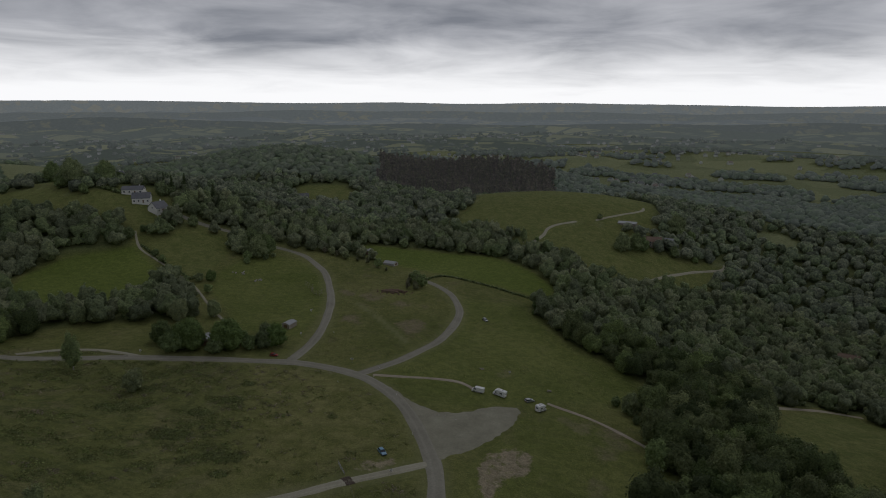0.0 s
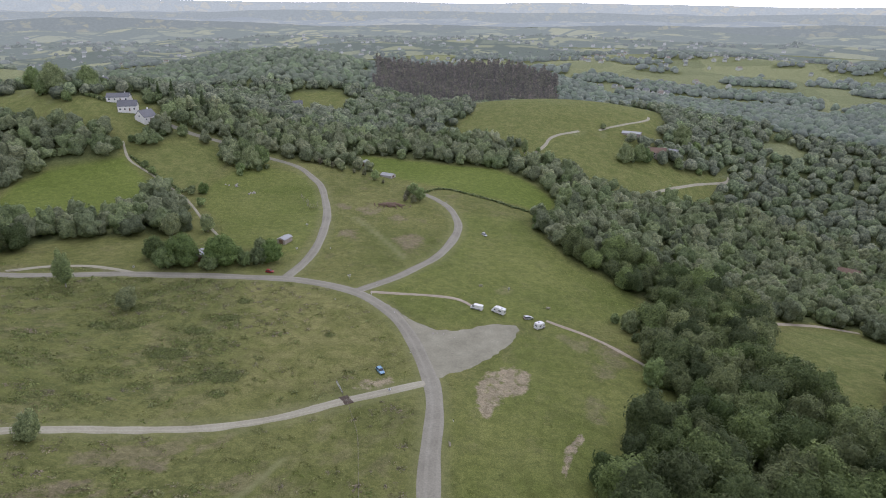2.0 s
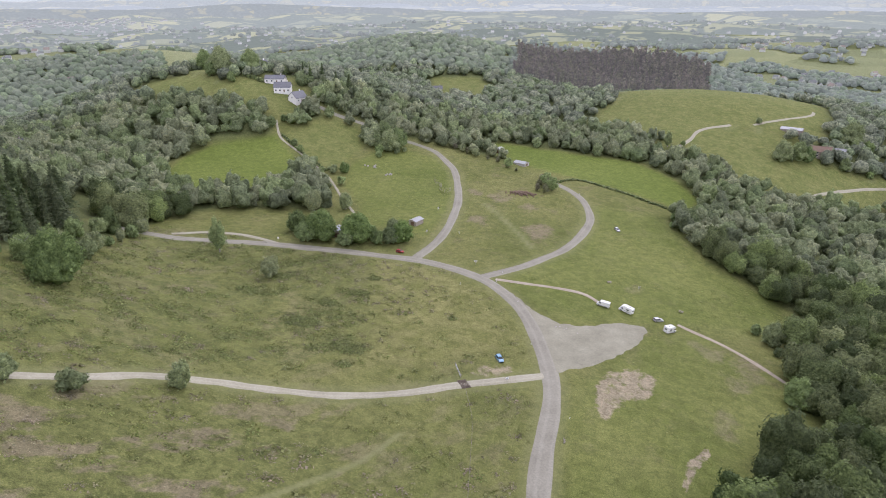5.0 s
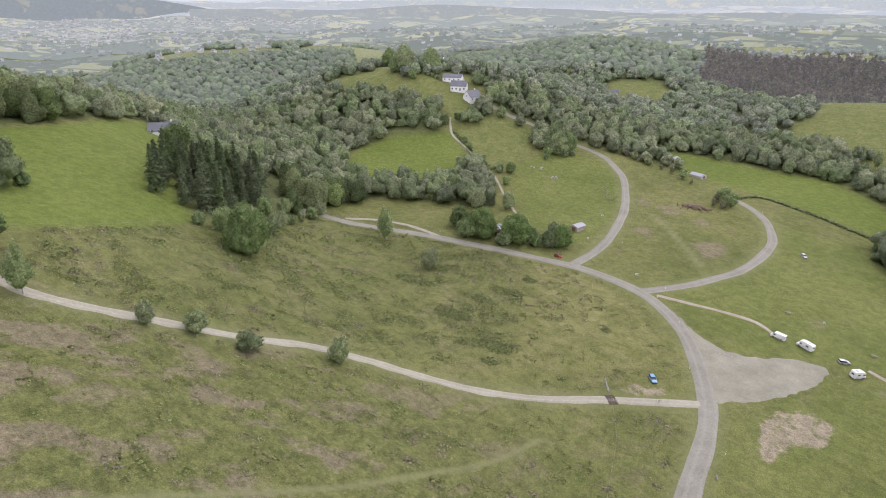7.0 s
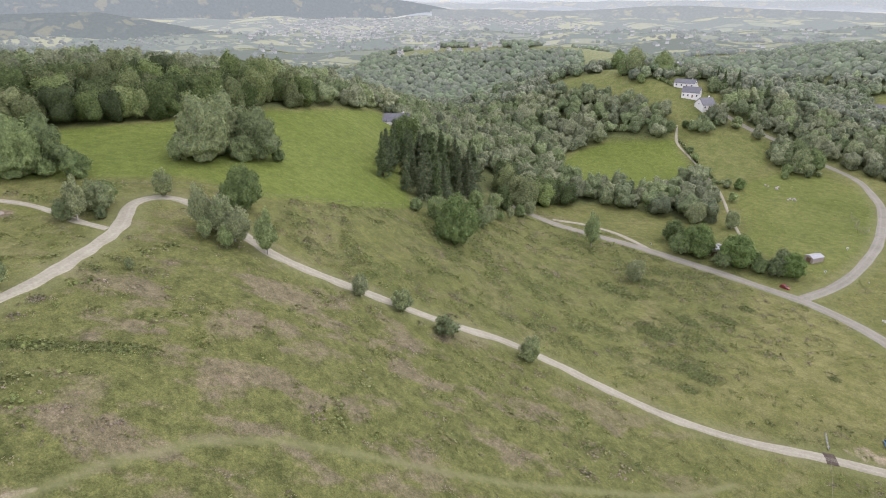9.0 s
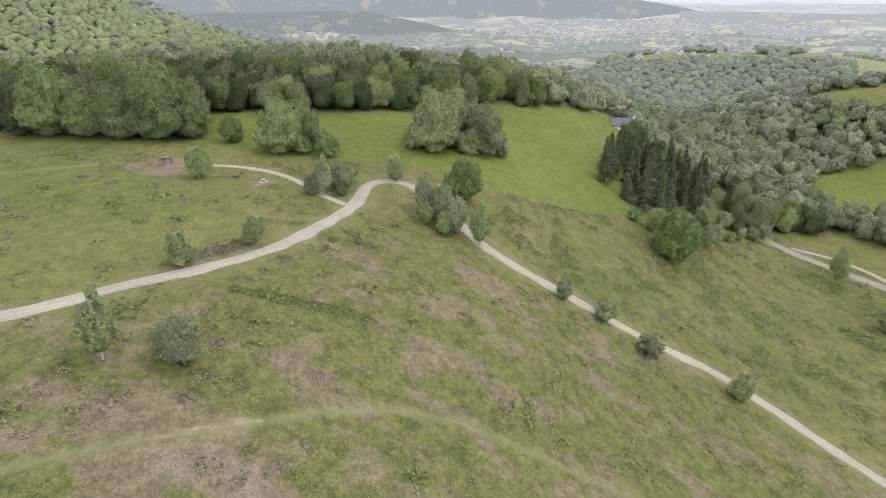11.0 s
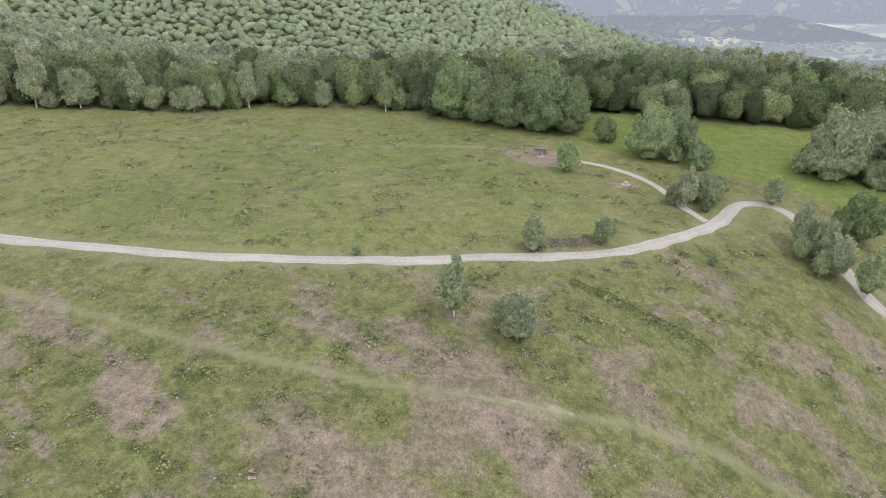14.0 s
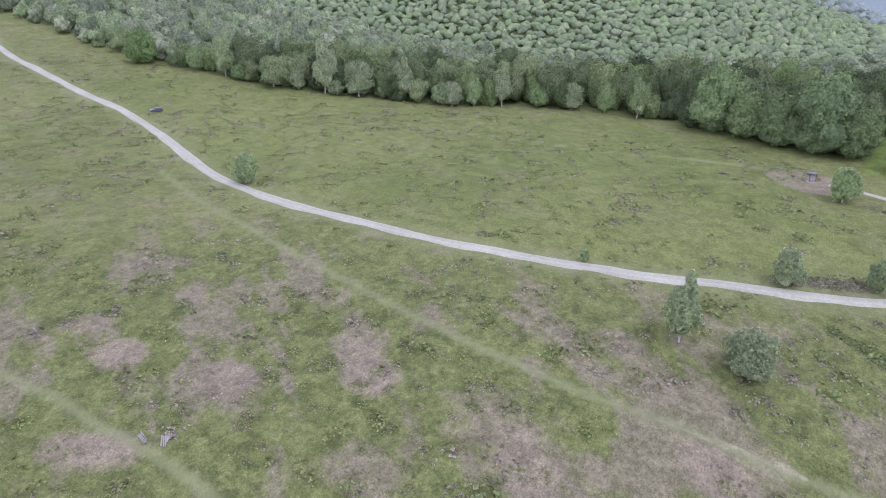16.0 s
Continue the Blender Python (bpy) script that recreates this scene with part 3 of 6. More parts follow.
def curve_points(pts, step=2.5):
    """A smooth line through the points, at even steps."""
    p = np.array([pts[0]] + list(pts) + [pts[-1]], float)
    out = []
    for i in range(1, len(p) - 2):
        count = max(2, int(np.hypot(*(p[i + 1] - p[i])) / step))
        for u in np.arange(count) / count:
            a, b, c, d = p[i - 1], p[i], p[i + 1], p[i + 2]
            out.append(0.5 * (2 * b + (c - a) * u + (2 * a - 5 * b + 4 * c - d) * u * u + (3 * b - a - 3 * c + d) * u ** 3))
    return np.array(out + [p[-2]])


def mesh_object(name, verts, faces, mat, parent=None, smooth=False):
    """A mesh object from vertex and face arrays, or lists."""
    me = bpy.data.meshes.new(name)
    verts = np.asarray(verts, np.float32).reshape(-1, 3)
    if isinstance(faces, np.ndarray):
        sides = faces.shape[1]
        me.vertices.add(len(verts)), me.loops.add(faces.size), me.polygons.add(len(faces))
        me.vertices.foreach_set("co", verts.ravel())
        me.loops.foreach_set("vertex_index", faces.astype(np.int32).ravel())
        me.polygons.foreach_set("loop_start", np.arange(0, faces.size, sides, dtype=np.int32))
        me.update(calc_edges=True)
    else:
        me.from_pydata([tuple(v) for v in verts], [], faces)
    if smooth:
        me.polygons.foreach_set("use_smooth", np.ones(len(me.polygons), bool))
    me.materials.append(mat)
    ob = new(name, me)
    if parent is not None:
        ob.parent = parent
    return ob


def attribute(ob, name, values):
    a = ob.data.attributes.new(name, "FLOAT", "POINT")
    a.data.foreach_set("value", np.asarray(values, np.float32))


ROADS = [MAIN_ROAD, LOOP_WEST, LOOP_EAST, TRACK, SPUR, PULL_OFF, LANE, FARM_TRACK, KNOLL_TRACK, KNOLL_LANE, VALLEY_TRACK]
OPEN = [COMMON, WEST_FIELD, KNOLL_FIELD, EAST_FIELD, UPPER_PASTURE, LOWER_PASTURE, HOUSE_GARDEN, WEST_PASTURE, RIDGE_PASTURE, FARM_STRIP, FAR_CLEARING, SOUTH_CLEARING, FIELD_BANK]


def open_farmland(x, y):
    """Above 0 where the far country is open fields, below where it is wooded."""
    r, az = np.hypot(x, y), np.degrees(np.arctan2(-x, y))
    v = np.sin(x / 93 + 2 * np.sin(y / 170)) * np.sin(y / 81 + 1.5 * np.sin(x / 140)) + 0.5 * np.sin(x / 41 + y / 57) + 0.3 * np.sin(x / 23 - y / 29)
    far = np.sin(x / 47 + 2 * np.sin(y / 83)) * np.sin(y / 39 + 1.5 * np.sin(x / 71)) + 0.5 * np.sin(x / 23 + y / 31)
    v = np.where(r > 800, 0.45 * v + 0.75 * far, v)
    v = v - 0.15 - 2.5 * np.clip((az - 66) / 12, 0, 1) - 2.5 * np.clip((700 - r) / 150, 0, 1) + 0.35 * np.clip((r - 1000) / 900, 0, 1)
    v = v + 0.3 * np.clip((-10 - az) / 6, 0, 1) * np.clip((r - 1050) / 100, 0, 1) - 0.5 * ((az < -8) & (r < 1050))
    v = v + 1.0 * np.clip(1 - np.abs(az - 38) / 16, 0, 0.7) * np.clip((r - 900) / 100, 0, 1) * np.clip((1500 - r) / 150, 0, 1)
    v = v - 2.5 * ((az > -16) & (az < 4) & (r > 840) & (r < 1080)) - 1.2 * np.clip(1 - np.abs(az - 12) / 10, 0, 1) * (r < 1150)
    v = v - 1.8 * ((az > 4) & (az < 66) & (r < np.where(az > 33, 1070, 960)))
    return v


def wooded(x, y):
    free = np.zeros(np.shape(x), bool)
    for poly in OPEN:
        free |= inside(x, y, poly)
    near = np.hypot(x, y) < 760
    for road in ROADS:
        free[near] |= to_line(x[near], y[near], road) < 5.5
    return ~free & ((np.hypot(x, y) < 560) | (open_farmland(x, y) < 0))


# ---- ground: one sheet to the horizon ----
def build_ground():
    rings = np.concatenate([[0.02, 1.2, 2.5, 4.0, 5.5, 7.0, 8.6, 10.3], 12 * 1.0125 ** np.arange(0, 485)])
    rings = np.append(rings[rings < 4880], 4900.0)
    seen = np.arange(-46, 164, 0.42)
    angles = np.radians(np.concatenate([seen, np.arange(164, 314, 3.0)]))
    rr, aa = np.meshgrid(rings, angles, indexing="ij")
    x, y = (-np.sin(aa) * rr).ravel(), (np.cos(aa) * rr).ravel()
    z = height(x, y)
    count, across = len(rings), len(angles)
    i, j = np.meshgrid(np.arange(count - 1), np.arange(across), indexing="ij")
    k = (j + 1) % across
    quads = np.stack([i * across + j, i * across + k, (i + 1) * across + k, (i + 1) * across + j], -1).reshape(-1, 4)[:, ::-1]
    quads = np.vstack([quads, np.array([[0, across // 4, across // 2, 3 * across // 4]])])
    heath = soft_inside(x, y, HEATH, 8) * (0.3 + 0.7 * soft_inside(x, y, HEATHER_BANK, 30))
    meadow = np.maximum.reduce([soft_inside(x, y, p, 3) for p in (NORTH_MEADOW, WEST_FIELD, EAST_FIELD)])
    meadow = np.maximum(meadow, 0.5 * soft_inside(x, y, SHEEP_FIELD, 4))
    meadow = np.maximum.reduce([meadow, 0.45 * soft_inside(x, y, SLOPE, 14), 0.35 * soft_inside(x, y, ROADSIDE, 10), 0.28 * soft_inside(x, y, UPPER_HEATH, 12)])
    scrub, straw = soft_inside(x, y, SCRUB, 14), soft_inside(x, y, STRAW, 12)
    pasture = np.maximum.reduce([soft_inside(x, y, p, 4) for p in (KNOLL_FIELD, UPPER_PASTURE, LOWER_PASTURE, HOUSE_GARDEN, WEST_PASTURE, RIDGE_PASTURE, FARM_STRIP, FAR_CLEARING, SOUTH_CLEARING)])
    bare = np.maximum.reduce([soft_inside(x, y, p, 5) for p in (BARE_LOT, CAR_PAD)] + [soft_inside(x, y, BARE_SIDE, 1.5)])
    dry = np.maximum(0.8 * soft_inside(x, y, ISLAND_DRY, 9), 1.25 * np.maximum(soft_inside(x, y, VIEWPOINT, 3), soft_inside(x, y, RING, 3)))
    for cx, cy, size, dead in DRY_SPOTS:
        d = np.hypot((x - cx), (y - cy) * 0.8) / size + 0.35 * np.sin(x / 2.3 + cx) * np.sin(y / 2.9)
        dry = np.maximum(dry, dead * np.clip(1.5 - d * 1.2, 0, 1))
    bare = np.maximum(bare, np.clip(1.7 - to_line(x, y, SANDY) / 0.7, 0, 1))
    r = np.hypot(x, y)
    near = r < 700
    worn = np.zeros(len(x))
    for line, width in ((FOOTPATH, 0.8), (SIDE_PATH, 0.7), (ISLAND_PATH, 1.6), (UPPER_PATH, 0.6)):
        worn[near] = np.maximum(worn[near], np.clip(1.6 - to_line(x[near], y[near], line) / width, 0, 1))
    verge = np.full(len(x), 1e9)
    for road in (MAIN_ROAD, LOOP_WEST, LOOP_EAST, TRACK):
        verge[near] = np.minimum(verge[near], to_line(x[near], y[near], road))
    worn = np.maximum(worn, 0.6 * np.clip(2.0 - verge / 3.2, 0, 1))
    wood = wooded(x, y).astype(float)
    rim = np.full(len(x), 50.0)
    for poly in OPEN:
        rim[near] = np.minimum(rim[near], to_line(x[near], y[near], poly, True))
    shaded = wood * np.clip((rim - 2) / 6, 0, 1)
    farm = np.where((r > 560) & (wood < 0.5), 1.0, 0.0) * (1 - np.clip(meadow + pasture, 0, 1))
    z = z - 0.15 * heath * np.sin(x / 1.9) * np.sin(y / 2.3) * (r < 320)
    ob = mesh_object("ground", np.stack([x, y, z], -1), quads, GROUND, smooth=True)
    for name, values in (("heath", heath), ("meadow", meadow), ("pasture", pasture), ("bare", bare), ("dry", dry), ("worn", worn), ("wood", shaded), ("farm", farm), ("scrub", scrub), ("straw", straw)):
        attribute(ob, name, values)
    return tagged(ob, "rolling hilltop of rough grass, heath, meadows and woodland floor", "ground", kind="structure")


build_ground()


def build_strip(name, pts, width, mat, label, category, lift=0.10, ragged=0.25):
    """A road laid on the land, slightly crowned, with uneven edges."""
    p = curve_points(pts)
    for _ in range(4):
        p[1:-1] = 0.25 * p[:-2] + 0.5 * p[1:-1] + 0.25 * p[2:]
    t = np.gradient(p, axis=0)
    t /= np.linalg.norm(t, axis=1, keepdims=True) + 1e-9
    side = np.stack([-t[:, 1], t[:, 0]], -1)
    along = np.arange(len(p))
    cols = 7
    verts, across = [], []
    for c in range(cols):
        u = c / (cols - 1) * 2 - 1
        rag = ragged * 0.6 * (np.sin(along * 0.61 + c) + np.sin(along * 0.23 + 2.1 * c)) * (abs(u) > 0.9)
        q = p + side * (u * (width / 2) + np.sign(u) * rag)[:, None]
        edge = -0.16 if abs(u) > 0.99 else 0.0
        verts.append(np.stack([q[:, 0], q[:, 1], height(q[:, 0], q[:, 1]) + lift + edge + 0.05 * (1 - u * u)], -1))
        across.append(np.full(len(p), u * 0.5 + 0.5))
    n = len(p)
    quads = [[c * n + i, c * n + i + 1, (c + 1) * n + i + 1, (c + 1) * n + i] for c in range(cols - 1) for i in range(n - 1)]
    ob = mesh_object(name, np.concatenate(verts), np.array(quads)[:, ::-1], mat, smooth=True)
    attribute(ob, "across", np.concatenate(across))
    return tagged(ob, label, category, kind="structure")


build_strip("road", MAIN_ROAD, 6.2, ASPHALT, "worn pale-grey asphalt hill road with frayed verges", "road", 0.13)
build_strip("road_2", LOOP_WEST, 5.2, ASPHALT, "narrow grey asphalt lane curving up past the grass island", "road", 0.10)
build_strip("road_3", LOOP_EAST, 5.2, ASPHALT, "narrow grey asphalt lane bending round the grass island", "road", 0.10)
build_strip("track_1", TRACK, 4.0, GRAVEL, "pale gravel track winding over the heath", "track", 0.10, 0.3)
build_strip("track_2", SPUR, 2.6, GRAVEL, "narrow pale gravel path to the viewpoint", "path", 0.08)
build_strip("track_3", CARAVAN_TRACK, 2.4, DIRT, "rutted dirt track across the grass", "track", 0.07, 0.4)
build_strip("track_4", SLOPE_TRACK, 2.2, DIRT, "dirt track running down the grassy slope", "track", 0.07, 0.4)
build_strip("track_5", PULL_OFF, 3.2, GRAVEL, "gravel pull-off beside the road", "track", 0.08)
build_strip("track_6", LANE, 1.8, GRAVEL, "grassy gravel lane between field and trees", "track", 0.08)
build_strip("track_7", FARM_TRACK, 3.4, GRAVEL, "pale farm drive below the pasture", "track", 0.10)
build_strip("track_8", KNOLL_TRACK, 3.6, GRAVEL, "pale farm track climbing the pasture knoll", "track", 0.10)
build_strip("track_9", KNOLL_LANE, 3.0, GRAVEL, "pale farm lane over the pasture knoll", "track", 0.10)
build_strip("track_10", VALLEY_TRACK, 4.0, DIRT, "pale dirt track along the wood in the eastern valley", "track", 0.10)


def build_area(name, outline, mat, label, category, lift):
    """A worn surface with an uneven rim, following the land."""
    p = curve_points(outline + outline[:1], 1.5)[:-1]
    k = np.arange(len(p))
    p = p + 0.35 * np.stack([np.sin(k * 1.7) + np.sin(k * 0.6), np.cos(k * 1.3) + np.sin(k * 0.45)], -1)
    c, rings = p.mean(0), 14
    verts = [np.array([[*c, height(*c) + lift]])]
    for k in range(1, rings + 1):
        q = c + (p - c) * k / rings
        verts.append(np.stack([q[:, 0], q[:, 1], height(q[:, 0], q[:, 1]) + (lift if k < rings else -0.05)], -1))
    n = len(p)
    faces = [[0, 1 + i, 1 + (i + 1) % n] for i in range(n)]
    for k in range(rings - 1):
        a, b = 1 + k * n, 1 + (k + 1) * n
        faces += [[a + i, b + i, b + (i + 1) % n, a + (i + 1) % n] for i in range(n)]
    return tagged(mesh_object(name, np.concatenate(verts), faces, mat, smooth=True), label, category, kind="structure")


build_area("car_park", CAR_PARK, PARKING, "wide worn gravel and asphalt parking area beside the road", "car park", 0.085)
build_area("car_park_mouth", PARK_MOUTH, PARKING, "worn gravel where the parking area meets the road", "car park", 0.07)


# ---- far ranges as a glowing backdrop, haze painted into their colours ----
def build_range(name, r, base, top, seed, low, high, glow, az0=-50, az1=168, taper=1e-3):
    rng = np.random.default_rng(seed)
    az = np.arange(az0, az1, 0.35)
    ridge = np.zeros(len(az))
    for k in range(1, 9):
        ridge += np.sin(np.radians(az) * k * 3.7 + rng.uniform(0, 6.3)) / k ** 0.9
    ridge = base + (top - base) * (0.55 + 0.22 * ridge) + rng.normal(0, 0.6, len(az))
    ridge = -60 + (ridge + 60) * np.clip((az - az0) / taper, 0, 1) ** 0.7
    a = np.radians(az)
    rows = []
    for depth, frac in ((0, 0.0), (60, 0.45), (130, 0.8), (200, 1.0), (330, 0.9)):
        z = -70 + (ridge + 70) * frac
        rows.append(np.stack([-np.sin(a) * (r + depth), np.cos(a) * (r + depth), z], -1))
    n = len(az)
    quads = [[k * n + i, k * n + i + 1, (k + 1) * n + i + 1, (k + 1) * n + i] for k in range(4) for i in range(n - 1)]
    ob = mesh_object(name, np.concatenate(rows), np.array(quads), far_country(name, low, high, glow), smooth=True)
    return tagged(ob, "distant hills and plains in painted pale haze", "backdrop", kind="structure")


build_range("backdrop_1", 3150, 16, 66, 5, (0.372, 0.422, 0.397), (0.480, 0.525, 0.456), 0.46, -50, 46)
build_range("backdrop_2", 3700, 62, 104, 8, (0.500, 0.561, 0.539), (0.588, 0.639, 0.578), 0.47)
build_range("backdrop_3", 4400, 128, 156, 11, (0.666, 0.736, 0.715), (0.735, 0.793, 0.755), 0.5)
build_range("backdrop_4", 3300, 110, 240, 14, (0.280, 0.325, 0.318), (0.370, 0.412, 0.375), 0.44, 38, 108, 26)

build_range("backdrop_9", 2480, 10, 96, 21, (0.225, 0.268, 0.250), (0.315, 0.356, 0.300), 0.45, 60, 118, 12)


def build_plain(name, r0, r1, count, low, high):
    """Farmland, copses and villages of the far plain, as a glowing sheet above the ground, its colours thinning out
    into painted haze.
    """
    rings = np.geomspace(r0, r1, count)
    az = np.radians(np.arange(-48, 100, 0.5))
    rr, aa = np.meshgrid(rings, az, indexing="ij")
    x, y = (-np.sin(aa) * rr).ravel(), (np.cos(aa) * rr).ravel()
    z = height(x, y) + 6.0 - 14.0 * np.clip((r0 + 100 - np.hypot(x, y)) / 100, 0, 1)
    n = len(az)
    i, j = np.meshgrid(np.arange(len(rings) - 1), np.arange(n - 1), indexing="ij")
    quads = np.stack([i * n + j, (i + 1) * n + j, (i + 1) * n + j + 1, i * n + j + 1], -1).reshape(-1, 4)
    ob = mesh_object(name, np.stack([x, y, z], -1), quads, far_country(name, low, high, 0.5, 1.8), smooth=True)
    return tagged(ob, "distant patchwork of fields and copses in painted haze", "backdrop", kind="structure")


# each farther sheet glows paler, which paints the haze
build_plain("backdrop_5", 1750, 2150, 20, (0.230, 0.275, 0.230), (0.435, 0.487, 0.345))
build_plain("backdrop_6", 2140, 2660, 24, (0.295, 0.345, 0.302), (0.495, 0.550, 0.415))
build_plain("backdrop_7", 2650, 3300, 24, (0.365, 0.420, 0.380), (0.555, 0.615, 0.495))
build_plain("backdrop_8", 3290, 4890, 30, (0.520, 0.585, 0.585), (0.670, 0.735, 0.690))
# ---- trees: crowns of many small leaf clumps on lumpy masses ----
ICO_V, ICO_F = [], []


def ico(level):
    bm = bmesh.new()
    bmesh.ops.create_icosphere(bm, subdivisions=level, radius=1.0)
    v = np.array([tuple(p.co) for p in bm.verts])
    f = np.array([[p.index for p in q.verts] for q in bm.faces])
    bm.free()
    return v, f


ICO1, DOME2, DOME3, DOME4 = ico(1), ico(2), ico(3), ico(4)


def leaf_quads(p, nrm, size, rng):
    """Quads at p, facing nrm, as four-cornered leaf clumps."""
    k = len(p)
    h = rng.normal(size=(k, 3))
    a = np.cross(nrm, h)
    a /= np.linalg.norm(a, axis=1, keepdims=True) + 1e-9
    b = np.cross(nrm, a)
    s = (size * rng.uniform(0.6, 1.3, k))[:, None]
    w = rng.uniform(0.55, 1.0, (k, 1))
    v = np.stack([p - a * s - b * s * w * 0.6, p + a * s * 0.7 - b * s * w, p + a * s + b * s * w * 0.7, p - a * s * 0.8 + b * s * w], 1).reshape(-1, 3)
    return v, np.arange(4 * k).reshape(-1, 4)


def crown_arrays(seed, radius, tall, base, lumps, leaves, leaf, core=DOME3, top=1.0, lump=(0.30, 0.46), loose=0.95):
    """A broad crown, in metres, its underside at height base: the outer skin of many rounded leaf masses, ruffled by leaf clumps. top below 1 narrows it upwards; loose below 1 lets the leaves stand off the inner mass."""
    rng = np.random.default_rng(seed)
    c = rng.normal(size=(lumps, 3))
    c /= np.linalg.norm(c, axis=1, keepdims=True)
    c *= rng.uniform(0.48, 0.80, (lumps, 1)) + (0.30 - lump[0]) * 0.8
    c[0] = 0
    lr = rng.uniform(*lump, lumps)
    lr[0] = 0.62
    narrow = 1 - (1 - top) * np.clip(c[:, 2:3] * 0.5 + 0.5, 0, 1)
    c[:, :2] *= narrow
    lr *= (0.6 + 0.4 * narrow[:, 0])

    def skin(d):
        along = d @ c.T
        inner = lr ** 2 - (c ** 2).sum(1) + along ** 2
        out = np.where(inner > 0, along + np.sqrt(np.maximum(inner, 0)), 0)
        k = out.argmax(1)
        return d * out.max(1)[:, None], k

    d = rng.normal(size=(leaves, 3))
    d[:, 2] = np.where(d[:, 2] < -0.4, -d[:, 2], d[:, 2])
    d /= np.linalg.norm(d, axis=1, keepdims=True)
    p, k = skin(d)
    nrm = (p - c[k]) / lr[k][:, None] + rng.normal(0, 0.42, d.shape) + np.array([0, 0, 0.35])
    nrm /= np.linalg.norm(nrm, axis=1, keepdims=True)
    p = p * rng.uniform(loose, 1.07, (leaves, 1))
    cv = skin(core[0])[0] * rng.uniform(0.97, 1.03, (len(core[0]), 1)) * loose

    def placed(q):
        """In metres: the widest part lies low, and the skirt hangs to the ground."""
        z = np.where(q[:, 2] < 0, q[:, 2] * 0.40, q[:, 2] * 0.60)
        return np.stack([q[:, 0] * radius, q[:, 1] * radius, base + tall * (0.40 + z)], -1)

    lv, lf = leaf_quads(placed(p), nrm, leaf, rng)
    return lv, lf, placed(cv), core[1]


def conifer_arrays(seed, radius, tall, base, tiers, leaf, per=26):
    """A spruce: whorls of drooping boughs round the stem."""
    rng = np.random.default_rng(seed)
    pts, nrm = [], []
    for k in range(tiers):
        u = k / (tiers - 1)
        r = radius * (1 - u) ** 0.85 * rng.uniform(0.7, 1.2) + 0.25
        count = max(7, int(per * (1 - 0.75 * u)))
        a = rng.uniform(0, 6.283, count)
        f = rng.uniform(0.3, 1.0, count) * (1 + 0.22 * np.sin(a * 3 + rng.uniform(0, 6.3)))
        z = base + (tall - base) * u - f * r * 0.42 + rng.normal(0, 0.12, count)
        pts.append(np.stack([np.cos(a) * r * f, np.sin(a) * r * f, z], -1))
        nrm.append(np.stack([np.cos(a) * 0.5, np.sin(a) * 0.5, np.full(count, 0.8)], -1) + rng.normal(0, 0.25, (count, 3)))
    p, n = np.concatenate(pts), np.concatenate(nrm)
    n /= np.linalg.norm(n, axis=1, keepdims=True)
    lv, lf = leaf_quads(p, n, leaf, rng)
    a = np.arange(7) / 7 * 6.283
    cv = np.concatenate([np.stack([np.cos(a) * radius * 0.55, np.sin(a) * radius * 0.55, np.full(7, base + 0.5)], -1), [[0, 0, tall - 0.4]]])
    cf = np.array([[i, (i + 1) % 7, 7] for i in range(7)])
    return lv, lf, cv, cf


def tri_quads(q):
    return np.concatenate([q[:, [0, 1, 2]], q[:, [0, 2, 3]]])


def whole(arrays):
    """Leaves and inner mass as one triangle mesh."""
    lv, lf, cv, cf = arrays
    return np.concatenate([lv, cv]), np.concatenate([tri_quads(lf), cf + len(lv)])


def trunk_arrays(seed, tall, thick, limbs, spread):
    """A tapered stem with limbs."""
    rng = np.random.default_rng(seed)
    verts, faces = [], []

    def limb(a, b, ra, rb, sides=6, parts=3, bend=0.12):
        base = len(verts)
        axis = (b - a) / np.linalg.norm(b - a)
        s = np.cross(axis, [0.3, 0.9, 0.1])
        s /= np.linalg.norm(s)
        t = np.cross(axis, s)
        off = rng.normal(0, bend, 3) * np.linalg.norm(b - a)
        for k in range(parts + 1):
            u = k / parts
            mid = a + (b - a) * u + off * math.sin(u * 3.1416) * 0.5
            rad = ra + (rb - ra) * u
            for i in range(sides):
                w = 6.2832 * i / sides
                verts.append(mid + (s * math.cos(w) + t * math.sin(w)) * rad)
        for k in range(parts):
            for i in range(sides):
                j = (i + 1) % sides
                faces.append([base + k * sides + i, base + k * sides + j, base + (k + 1) * sides + j, base + (k + 1) * sides + i])

    limb(np.array([0, 0, -0.4]), np.array([rng.normal(0, 0.2), rng.normal(0, 0.2), tall]), thick, thick * 0.35, 8, 5, 0.03)
    for k in range(limbs):
        w, h = 6.283 * k / limbs + rng.uniform(-0.4, 0.4), tall * rng.uniform(0.45, 0.9)
        limb(np.array([0, 0, h]), np.array([math.cos(w) * spread, math.sin(w) * spread, h + spread * rng.uniform(0.5, 1.0)]), thick * 0.45, thick * 0.12)
    return np.array(verts), faces


def make_tree(name, arrays, trunk, leaf_mat, bark_mat, label, category="tree"):
    root = new(name)
    v, f = whole(arrays)
    mesh_object("crown", v, f, leaf_mat, root, True)
    mesh_object("trunk", trunk[0], trunk[1], bark_mat, root, True)
    return tagged(root, label, category)


def put(thing, x, y, scale=1.0, turn=0.0, tall=1.0, sink=0.1):
    return copy_thing(thing, Matrix.Translation((x, y, float(height(x, y)) - sink)) @ Matrix.Rotation(turn, 4, "Z") @ Matrix.Diagonal((scale, scale, scale * tall, 1)))


